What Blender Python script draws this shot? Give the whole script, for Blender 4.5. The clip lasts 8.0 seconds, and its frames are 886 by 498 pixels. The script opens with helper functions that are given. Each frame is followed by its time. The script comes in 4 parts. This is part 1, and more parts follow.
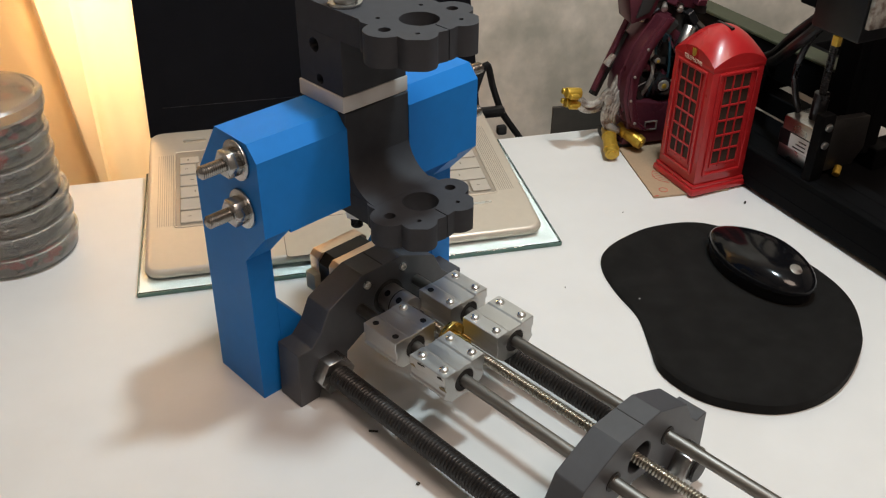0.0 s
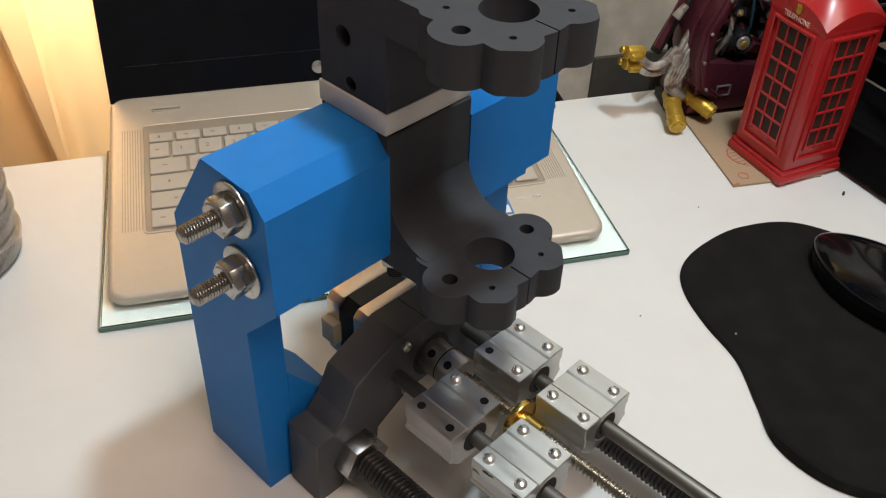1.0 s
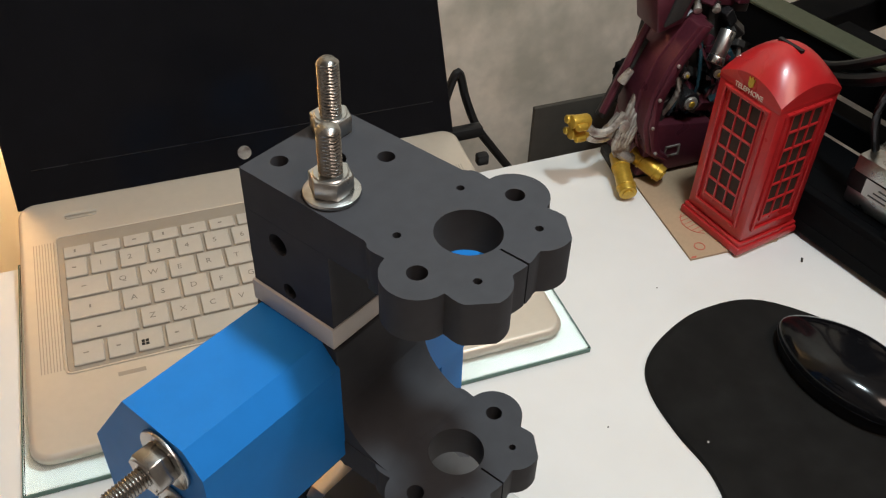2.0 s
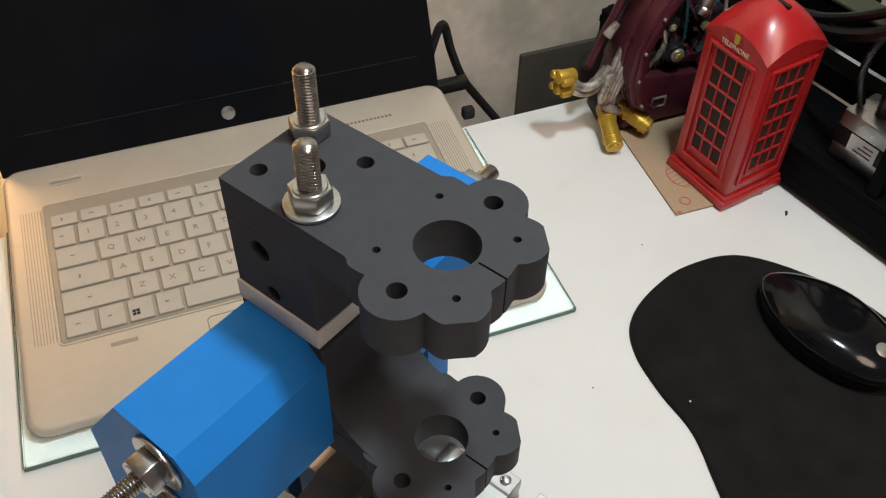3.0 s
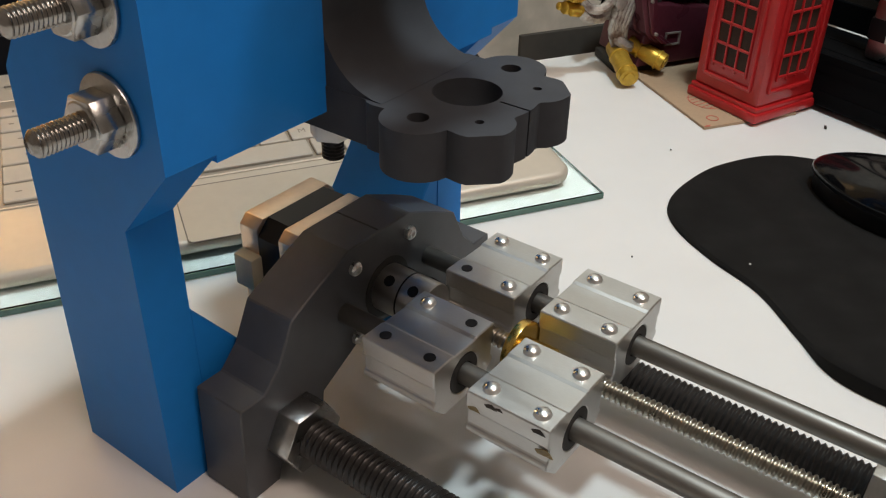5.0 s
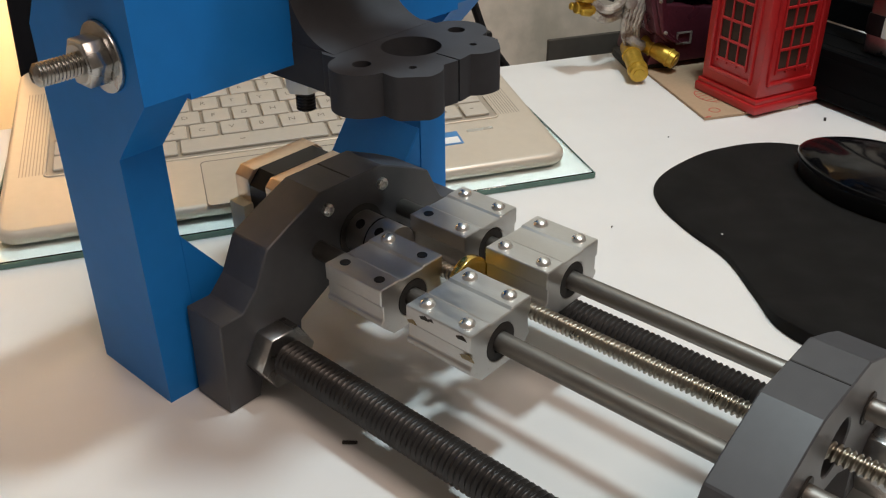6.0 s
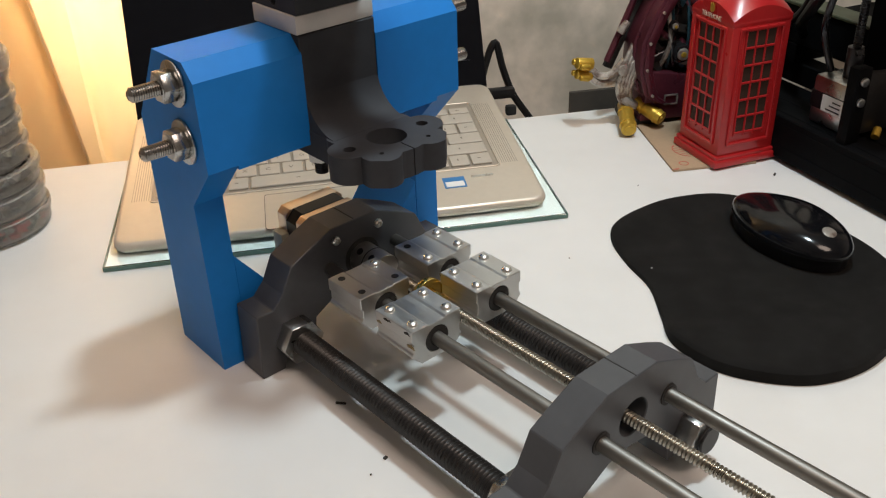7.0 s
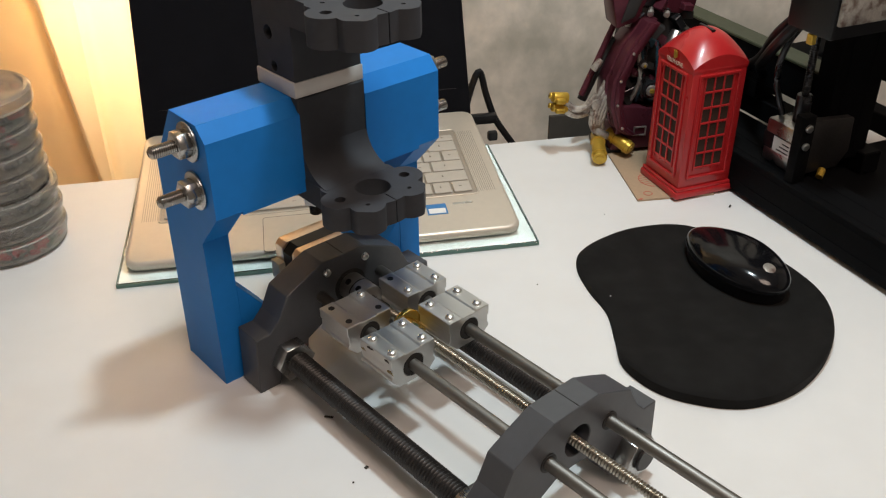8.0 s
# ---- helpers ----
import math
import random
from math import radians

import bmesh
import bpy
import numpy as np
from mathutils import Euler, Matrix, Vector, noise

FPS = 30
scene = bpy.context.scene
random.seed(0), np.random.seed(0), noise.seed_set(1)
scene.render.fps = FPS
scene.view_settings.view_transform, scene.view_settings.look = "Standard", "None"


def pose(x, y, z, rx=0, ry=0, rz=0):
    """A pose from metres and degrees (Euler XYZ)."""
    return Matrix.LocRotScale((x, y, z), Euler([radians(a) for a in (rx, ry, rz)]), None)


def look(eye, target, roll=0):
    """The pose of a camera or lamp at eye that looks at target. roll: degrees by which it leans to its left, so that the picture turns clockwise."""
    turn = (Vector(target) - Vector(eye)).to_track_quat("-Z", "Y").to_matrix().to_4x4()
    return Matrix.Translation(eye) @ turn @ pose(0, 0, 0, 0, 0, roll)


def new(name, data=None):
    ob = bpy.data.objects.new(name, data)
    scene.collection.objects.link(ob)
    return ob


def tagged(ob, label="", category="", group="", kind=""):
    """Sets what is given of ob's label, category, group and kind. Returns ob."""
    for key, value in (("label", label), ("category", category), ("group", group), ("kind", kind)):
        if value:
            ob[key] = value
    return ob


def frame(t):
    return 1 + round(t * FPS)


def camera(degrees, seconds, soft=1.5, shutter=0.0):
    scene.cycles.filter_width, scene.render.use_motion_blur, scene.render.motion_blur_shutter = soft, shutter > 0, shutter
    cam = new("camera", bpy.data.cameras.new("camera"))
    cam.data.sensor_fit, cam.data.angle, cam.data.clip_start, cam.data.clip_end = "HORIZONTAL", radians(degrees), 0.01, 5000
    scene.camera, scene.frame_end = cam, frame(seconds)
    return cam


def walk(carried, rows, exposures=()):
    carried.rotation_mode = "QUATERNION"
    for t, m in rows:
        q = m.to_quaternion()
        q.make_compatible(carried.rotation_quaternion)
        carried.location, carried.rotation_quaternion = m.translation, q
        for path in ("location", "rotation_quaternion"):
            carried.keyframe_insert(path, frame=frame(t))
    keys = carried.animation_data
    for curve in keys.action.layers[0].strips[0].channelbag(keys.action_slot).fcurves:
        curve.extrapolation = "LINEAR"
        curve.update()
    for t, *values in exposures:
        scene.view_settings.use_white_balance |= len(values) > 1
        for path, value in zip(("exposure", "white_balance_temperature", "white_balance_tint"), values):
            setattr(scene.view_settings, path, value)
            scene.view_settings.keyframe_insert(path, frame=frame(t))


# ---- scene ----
cam = camera(51.7, 8.0, 1.2)
PATH = [
    (0, (-0.321, -0.302, 0.417), (0.844, 0.891, -0.687), 0.5),
    (0.5, (-0.293, -0.25, 0.405), (0.79, 0.957, -0.766), 0.3),
    (1, (-0.236, -0.15, 0.391), (0.884, 0.908, -0.884), 2.1),
    (1.5, (-0.202, -0.103, 0.408), (0.953, 0.877, -0.897), 2.3),
    (1.7, (-0.191, -0.095, 0.418), (0.997, 0.866, -0.872), 2.0),
    (2.8, (-0.16, -0.067, 0.459), (0.937, 0.748, -1.0), 2.7),
    (3, (-0.161, -0.076, 0.457), (0.934, 0.756, -0.995), 1.5),
    (3.5, (-0.188, -0.104, 0.438), (0.895, 0.79, -0.987), 0.0),
    (4, (-0.215, -0.115, 0.376), (0.951, 0.868, -0.918), 0.1),
    (4.2, (-0.219, -0.114, 0.344), (0.992, 0.864, -0.911), 0.9),
    (5.3, (-0.218, -0.107, 0.237), (1.152, 0.901, -0.815), 0.9),
    (5.5, (-0.221, -0.118, 0.233), (1.109, 0.933, -0.828), 0.0),
    (6, (-0.23, -0.178, 0.247), (1.037, 0.976, -0.784), -0.8),
    (6.5, (-0.25, -0.26, 0.282), (0.941, 0.983, -0.736), -1.4),
    (7, (-0.273, -0.315, 0.333), (0.848, 0.996, -0.679), -2.0),
    (7.5, (-0.289, -0.337, 0.367), (0.807, 0.98, -0.665), -1.6),
    (8, (-0.293, -0.354, 0.397), (0.825, 0.932, -0.65), -0.6),
]
walk(cam, [(t, look(eye, target, roll)) for t, eye, target, roll in PATH])

# ---- light ----
world = bpy.data.worlds.new("room_air")
scene.world = world
world.use_nodes = True
world.node_tree.nodes["Background"].inputs[0].default_value = (1.0, 0.91, 0.83, 1)
world.node_tree.nodes["Background"].inputs[1].default_value = 0.30

DESK = pose(0, 0, 0, 0, 0, -30)


def area_lamp(name, eye, target, size, power, colour):
    data = bpy.data.lights.new(name, "AREA")
    data.shape, data.size, data.energy, data.color = "DISK", size, power, colour
    ob = new(name, data)
    ob.matrix_world = look(eye, target)
    return ob


bulb = bpy.data.lights.new("hanging_bulb_light", "POINT")
bulb.shadow_soft_size, bulb.energy, bulb.color = 0.042, 17.8, (0.80, 0.95, 1.0)
HANGING_BULB = new("hanging_bulb_light", bulb)
HANGING_BULB.location = (0.17, -0.05, 0.90)
# Unseen warm fill, added to lighten the front and left faces and the shadows.
FILL_LAMP = area_lamp("room_fill_light", (-0.15, -1.05, 2.10), (0.05, 0.1, 0), 0.90, 20.5, (1.0, 0.79, 0.66))
WINDOW_LAMP = area_lamp("window_lamp_light", DESK @ Vector((-0.245, 0.72, 0.20)), DESK @ Vector((-0.245, 0.3, 0.14)), 0.26, 3.9, (1.0, 0.78, 0.51))

# ---- materials ----


def mat(name, colour, rough=0.5, metal=0.0, vary=0.12, scale=60.0, bump=0.0, bscale=400.0, coat=0.0, stretch=(1, 1, 1), spec=0.5, trans=0.0, dirt=None, dirt_at=(0.55, 0.75)):
    m = bpy.data.materials.new(name)
    m.use_nodes = True
    nt = m.node_tree
    b = nt.nodes["Principled BSDF"]
    b.inputs["Roughness"].default_value = rough
    b.inputs["Metallic"].default_value = metal
    b.inputs["Coat Weight"].default_value = coat
    b.inputs["Specular IOR Level"].default_value = spec
    b.inputs["Transmission Weight"].default_value = trans
    tc = nt.nodes.new("ShaderNodeTexCoord")
    mp = nt.nodes.new("ShaderNodeMapping")
    mp.inputs["Scale"].default_value = stretch
    nt.links.new(tc.outputs["Object"], mp.inputs[0])
    big = nt.nodes.new("ShaderNodeTexNoise")
    big.inputs["Scale"].default_value, big.inputs["Detail"].default_value = scale * 0.25, 3
    fine = nt.nodes.new("ShaderNodeTexNoise")
    fine.inputs["Scale"].default_value, fine.inputs["Detail"].default_value = scale * 3, 4
    nt.links.new(mp.outputs[0], big.inputs[0])
    nt.links.new(mp.outputs[0], fine.inputs[0])
    add = nt.nodes.new("ShaderNodeMath")
    add.operation = "ADD"
    nt.links.new(big.outputs[0], add.inputs[0])
    nt.links.new(fine.outputs[0], add.inputs[1])
    ramp = nt.nodes.new("ShaderNodeMapRange")
    ramp.inputs[1].default_value, ramp.inputs[2].default_value = 0.6, 1.4
    ramp.inputs[3].default_value, ramp.inputs[4].default_value = 1 - vary, 1 + vary
    nt.links.new(add.outputs[0], ramp.inputs[0])
    mul = nt.nodes.new("ShaderNodeVectorMath")
    mul.operation = "SCALE"
    mul.inputs[0].default_value = colour
    nt.links.new(ramp.outputs[0], mul.inputs["Scale"])
    out = mul.outputs[0]
    if dirt:
        spots = nt.nodes.new("ShaderNodeTexNoise")
        spots.inputs["Scale"].default_value, spots.inputs["Detail"].default_value = scale * 0.6, 6
        nt.links.new(mp.outputs[0], spots.inputs[0])
        r2 = nt.nodes.new("ShaderNodeMapRange")
        r2.inputs[1].default_value, r2.inputs[2].default_value = dirt_at
        nt.links.new(spots.outputs[0], r2.inputs[0])
        mix = nt.nodes.new("ShaderNodeMix")
        mix.data_type = "RGBA"
        nt.links.new(r2.outputs[0], mix.inputs[0])
        nt.links.new(out, mix.inputs[6])
        mix.inputs[7].default_value = (*dirt, 1)
        out = mix.outputs[2]
    nt.links.new(out, b.inputs["Base Color"])
    rr = nt.nodes.new("ShaderNodeMapRange")
    rr.inputs[1].default_value, rr.inputs[2].default_value = 0.3, 0.7
    rr.inputs[3].default_value, rr.inputs[4].default_value = max(rough * 0.8, 0.02), min(rough * 1.2, 1)
    nt.links.new(big.outputs[0], rr.inputs[0])
    nt.links.new(rr.outputs[0], b.inputs["Roughness"])
    if bump:
        bn = nt.nodes.new("ShaderNodeTexNoise")
        bn.inputs["Scale"].default_value, bn.inputs["Detail"].default_value = bscale, 3
        nt.links.new(mp.outputs[0], bn.inputs[0])
        bp = nt.nodes.new("ShaderNodeBump")
        bp.inputs["Strength"].default_value, bp.inputs["Distance"].default_value = bump, 0.001
        nt.links.new(bn.outputs[0], bp.inputs["Height"])
        nt.links.new(bp.outputs[0], b.inputs["Normal"])
    return m


def layered(m, pitch=0.0004, strength=0.25, axis=2):
    """Fine printed layer lines across one axis."""
    nt = m.node_tree
    b = nt.nodes["Principled BSDF"]
    tc = nt.nodes.new("ShaderNodeTexCoord")
    sep = nt.nodes.new("ShaderNodeSeparateXYZ")
    nt.links.new(tc.outputs["Object"], sep.inputs[0])
    mul = nt.nodes.new("ShaderNodeMath")
    mul.operation = "MULTIPLY"
    mul.inputs[1].default_value = 2 * math.pi / pitch
    nt.links.new(sep.outputs[axis], mul.inputs[0])
    sn = nt.nodes.new("ShaderNodeMath")
    sn.operation = "SINE"
    nt.links.new(mul.outputs[0], sn.inputs[0])
    bp = nt.nodes.new("ShaderNodeBump")
    bp.inputs["Strength"].default_value, bp.inputs["Distance"].default_value = strength, 0.0001
    nt.links.new(sn.outputs[0], bp.inputs["Height"])
    nt.links.new(bp.outputs[0], b.inputs["Normal"])
    return m


M_TABLE = mat("white_laminate", (0.74, 0.735, 0.725), 0.42, vary=0.025, scale=14, bump=0.03, bscale=900, dirt=(0.69, 0.675, 0.655), dirt_at=(0.52, 0.85))
M_BLUE = layered(mat("blue_printed_plastic", (0.010, 0.178, 0.55), 0.5, vary=0.06, scale=40, spec=0.22), 0.0008, 0.035)
M_GREY = layered(mat("dark_grey_printed_plastic", (0.042, 0.043, 0.049), 0.68, vary=0.14, scale=50, spec=0.22), 0.0010, 0.05)
M_GREY_Y = layered(mat("dark_grey_plate_plastic", (0.056, 0.057, 0.063), 0.45, vary=0.14, scale=50), 0.0005, 0.05, 1)
M_SPACER = mat("pale_grey_plastic", (0.62, 0.58, 0.55), 0.5, vary=0.05, scale=60)
M_ALU = mat("brushed_aluminium", (0.54, 0.53, 0.51), 0.40, 1.0, vary=0.06, scale=160, bump=0.015, bscale=1800, stretch=(6, 1, 6), dirt=(0.34, 0.32, 0.28), dirt_at=(0.66, 0.9))
M_STEEL = mat("ground_steel_rod", (0.23, 0.215, 0.195), 0.50, 1.0, vary=0.16, scale=120, stretch=(1, 0.3, 1), dirt=(0.20, 0.19, 0.17), dirt_at=(0.6, 0.8))
M_ZINC = mat("zinc_plated_steel", (0.46, 0.46, 0.45), 0.30, 1.0, vary=0.15, scale=200, dirt=(0.35, 0.30, 0.24), dirt_at=(0.6, 0.85))
M_THREAD = mat("zinc_thread", (0.36, 0.35, 0.33), 0.24, 1.0, vary=0.2, scale=240, dirt=(0.16, 0.13, 0.10), dirt_at=(0.5, 0.8))
M_SCREW = mat("chrome_screw", (0.84, 0.84, 0.82), 0.30, 1.0, vary=0.05, scale=300)
M_LEAD = mat("lead_screw_steel", (0.37, 0.345, 0.29), 0.32, 1.0, vary=0.05, scale=200)
M_OXIDE = mat("black_oxide_steel", (0.030, 0.028, 0.027), 0.38, 0.5, vary=0.25, scale=160)
M_BRASS = mat("brass", (0.72, 0.50, 0.14), 0.25, 1.0, vary=0.12, scale=200)
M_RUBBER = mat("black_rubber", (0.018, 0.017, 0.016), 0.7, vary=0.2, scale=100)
M_BLACK = mat("black_plastic", (0.008, 0.008, 0.009), 0.38, vary=0.2, scale=80, spec=0.3)
M_GLOSS = mat("glossy_black_plastic", (0.005, 0.005, 0.006), 0.13, vary=0.2, scale=40, spec=0.32)
M_SCREEN = mat("dark_screen", (0.006, 0.006, 0.0075), 0.14, vary=0.2, scale=20, spec=0.15)
M_LAPTOP = mat("champagne_aluminium", (0.60, 0.53, 0.44), 0.36, 0.35, vary=0.04, scale=60, bump=0.02, bscale=1500)
M_KEY = mat("silver_key_plastic", (0.47, 0.42, 0.355), 0.42, vary=0.05, scale=80)
M_KEYMARK = mat("key_marks", (0.20, 0.17, 0.14), 0.6, vary=0.1)
# Darker than the champagne deck: the shade between keys is in this colour.
M_DECK_SHADE = mat("shaded_keyboard_well", (0.36, 0.31, 0.25), 0.35, 0.2, vary=0.05, scale=60)
M_PAD = mat("black_foam_mat", (0.0080, 0.0074, 0.0070), 0.9, vary=0.05, scale=200, bump=0.25, bscale=2500, spec=0.18)
M_RED = mat("red_enamel", (0.43, 0.015, 0.017), 0.32, vary=0.10, scale=60, coat=0.12, dirt=(0.26, 0.012, 0.012), dirt_at=(0.66, 0.9))
M_CLIP = mat("red_soft_plastic", (0.52, 0.018, 0.020), 0.35, vary=0.08, scale=120)
M_PANE = mat("dark_brown_panel", (0.046, 0.028, 0.021), 0.55, vary=0.3, scale=120, spec=0.15)
M_GOLD = mat("gold_paint", (0.56, 0.36, 0.05), 0.36, 0.6, vary=0.2, scale=160)
M_CARD = mat("brown_cardboard", (0.40, 0.28, 0.18), 0.8, vary=0.08, scale=120, bump=0.05)
M_INK = mat("red_ink", (0.45, 0.10, 0.06), 0.7, vary=0.1)
M_WALL = mat("grey_plaster", (0.72, 0.645, 0.555), 0.85, vary=0.18, scale=22, bump=0.5, bscale=70, dirt=(0.47, 0.44, 0.37), dirt_at=(0.42, 0.66))
M_ROOM = mat("room_plaster", (0.56, 0.52, 0.49), 0.9, vary=0.06, scale=6)
M_FLOOR = mat("floor_tile", (0.45, 0.40, 0.36), 0.5, vary=0.1, scale=8)
M_WHITE = mat("white_plastic", (0.78, 0.78, 0.76), 0.4, vary=0.04)
M_GREASE = mat("yellow_brown_grease", (0.20, 0.14, 0.05), 0.3, vary=0.3, scale=300)
M_DUST = mat("dark_grit", (0.03, 0.025, 0.02), 0.8)
M_PURPLE = mat("dark_wine_metal", (0.10, 0.022, 0.035), 0.32, 0.4, vary=0.25, scale=120)
M_TEAL = mat("dark_teal_paint", (0.02, 0.06, 0.08), 0.3, 0.3, vary=0.25, scale=140)
M_GUN = mat("gunmetal", (0.06, 0.06, 0.065), 0.28, 0.8, vary=0.3, scale=140)
M_SILVER = mat("worn_silver_paint", (0.44, 0.41, 0.37), 0.38, 0.6, vary=0.3, scale=200, dirt=(0.16, 0.11, 0.09), dirt_at=(0.48, 0.66))
M_PRINTER = mat("black_anodised_aluminium", (0.004, 0.004, 0.0045), 0.6, 0.0, vary=0.2, scale=80, spec=0.05)
M_STICKER = mat("blue_sticker", (0.05, 0.20, 0.45), 0.3, vary=0.1)
# Plain metal caps; the tan puts the curtain's warm reflection into the colour.
M_WARM_STEEL = mat("motor_steel_curtain_tint", (0.74, 0.58, 0.44), 0.36, 1.0, vary=0.10, scale=90)
M_SIGN = mat("pale_sign_paint", (0.62, 0.46, 0.36), 0.5, vary=0.1)
M_CRATE = mat("dark_brown_card", (0.062, 0.052, 0.042), 0.9, vary=0.15, scale=40)
M_OLIVE = mat("olive_tape", (0.06, 0.065, 0.035), 0.6, vary=0.2)
M_CREAM = mat("ivory_plastic", (0.55, 0.50, 0.36), 0.5, vary=0.1)


def glass(name, colour, rough, alpha_trans=1.0):
    m = bpy.data.materials.new(name)
    m.use_nodes = True
    b = m.node_tree.nodes["Principled BSDF"]
    b.inputs["Base Color"].default_value = (*colour, 1)
    b.inputs["Roughness"].default_value = rough
    b.inputs["Transmission Weight"].default_value = alpha_trans
    b.inputs["IOR"].default_value = 1.45
    return m


M_GLASS = glass("pale_green_glass", (0.72, 0.79, 0.77), 0.02)
M_EDGE = mat("green_glass_edge", (0.09, 0.17, 0.14), 0.15, vary=0.2, scale=60)
M_TUB = glass("cloudy_clear_plastic", (0.84, 0.81, 0.76), 0.24, 0.90)


def curtain_cloth():
    m = bpy.data.materials.new("thin_cream_curtain")
    m.use_nodes = True
    nt = m.node_tree
    nt.nodes.remove(nt.nodes["Principled BSDF"])
    d = nt.nodes.new("ShaderNodeBsdfDiffuse")
    t = nt.nodes.new("ShaderNodeBsdfTranslucent")
    mix = nt.nodes.new("ShaderNodeMixShader")
    tc = nt.nodes.new("ShaderNodeTexCoord")
    n = nt.nodes.new("ShaderNodeTexNoise")
    n.inputs["Scale"].default_value = 9
    nt.links.new(tc.outputs["Object"], n.inputs[0])
    r = nt.nodes.new("ShaderNodeMix")
    r.data_type = "RGBA"
    r.inputs[6].default_value, r.inputs[7].default_value = (0.84, 0.70, 0.50, 1), (0.88, 0.77, 0.58, 1)
    nt.links.new(n.outputs[0], r.inputs[0])
    for s in (d, t):
        nt.links.new(r.outputs[2], s.inputs[0])
    mix.inputs[0].default_value = 0.62
    nt.links.new(d.outputs[0], mix.inputs[1])
    nt.links.new(t.outputs[0], mix.inputs[2])
    nt.links.new(mix.outputs[0], nt.nodes["Material Output"].inputs[0])
    return m


M_CURTAIN = curtain_cloth()

# ---- building helpers ----


def smooth(me, angle=35):
    me.polygons.foreach_set("use_smooth", [True] * len(me.polygons))
    me.set_sharp_from_angle(angle=radians(angle))


def mesh_of(name, bm, material, angle=35):
    bmesh.ops.recalc_face_normals(bm, faces=bm.faces)
    me = bpy.data.meshes.new(name)
    bm.to_mesh(me)
    bm.free()
    for one in material if isinstance(material, (list, tuple)) else (material,):
        me.materials.append(one)
    smooth(me, angle)
    return me


def part(name, bm, material, parent=None, label="", angle=35):
    ob = new(name, mesh_of(name, bm, material, angle))
    if parent:
        ob.parent = parent
    return tagged(ob, label)


def piece(name, me, parent, m=None):
    ob = new(name, me)
    ob.parent = parent
    if m is not None:
        ob.matrix_basis = m
    return ob


def thing(name, m, label, category, group="", kind=""):
    ob = new(name)
    ob.empty_display_size = 0.02
    ob.matrix_basis = m
    return tagged(ob, label, category, group, kind)


def bevelled(bm, width, segments=2, angle=30):
    if width:
        edges = [e for e in bm.edges if e.is_manifold and e.calc_face_angle(0) > radians(angle)]
        bmesh.ops.bevel(bm, geom=edges, offset=width, segments=segments, profile=0.5, affect="EDGES", clamp_overlap=True)
    return bm


def merge(bm, other, index=0):
    for f in other.faces:
        f.material_index = index
    me = bpy.data.meshes.new("scratch")
    other.to_mesh(me)
    other.free()
    bm.from_mesh(me)
    bpy.data.meshes.remove(me)
    return bm


def box(x0, x1, y0, y1, z0, z1, bevel=0.0, segments=2):
    bm = bmesh.new()
    bmesh.ops.create_cube(bm, size=1.0, matrix=Matrix.LocRotScale(((x0 + x1) / 2, (y0 + y1) / 2, (z0 + z1) / 2), None, (x1 - x0, y1 - y0, z1 - z0)))
    return bevelled(bm, bevel, segments)


def rod(p0, p1, r, r2=None, seg=20, bevel=0.0):
    p0, p1 = Vector(p0), Vector(p1)
    bm = bmesh.new()
    bmesh.ops.create_cone(bm, cap_ends=True, segments=seg, radius1=r, radius2=r if r2 is None else r2, depth=(p1 - p0).length)
    bevelled(bm, bevel, 2, 50)
    bmesh.ops.transform(bm, matrix=Matrix.Translation((p0 + p1) / 2) @ (p1 - p0).to_track_quat("Z", "Y").to_matrix().to_4x4(), verts=bm.verts)
    return bm


def prism(outline, a, b, axes="xyz", bevel=0.0, holes=(), segments=2):
    """A plate of that outline from a to b along the third axis, with holes through it. axes: which way outline x, outline y and the depth go."""
    bm = bmesh.new()
    rings = []
    for loop in (outline, *holes):
        rings.append([bm.verts.new((p[0], p[1], a)) for p in loop])
    edges = []
    for ring in rings:
        for i in range(len(ring)):
            edges.append(bm.edges.new((ring[i - 1], ring[i])))
    bmesh.ops.triangle_fill(bm, use_beauty=True, use_dissolve=not holes, edges=edges)
    bottom = list(bm.faces)
    top = {}
    for ring in rings:
        for v in ring:
            top[v] = bm.verts.new((v.co.x, v.co.y, b))
    for f in bottom:
        bm.faces.new([top[v] for v in f.verts])
    for ring in rings:
        for i in range(len(ring)):
            bm.faces.new((ring[i - 1], ring[i], top[ring[i]], top[ring[i - 1]]))
    bmesh.ops.recalc_face_normals(bm, faces=bm.faces)
    if bevel:
        bevelled(bm, bevel, segments)
    order = ["xyz".index(c) for c in axes]
    for v in bm.verts:
        co = [0, 0, 0]
        for i, k in enumerate(order):
            co[k] = v.co[i]
        v.co = co
    return bm


def ring(cx, cy, r, n=24, phase=0.0):
    return [(cx + r * math.cos(phase + 2 * math.pi * i / n), cy + r * math.sin(phase + 2 * math.pi * i / n)) for i in range(n)]


def rounded(x0, x1, y0, y1, r, n=6):
    out = []
    for cx, cy, a in ((x1 - r, y1 - r, 0), (x0 + r, y1 - r, 90), (x0 + r, y0 + r, 180), (x1 - r, y0 + r, 270)):
        for i in range(n + 1):
            t = radians(a + 90 * i / n)
            out.append((cx + r * math.cos(t), cy + r * math.sin(t)))
    return out


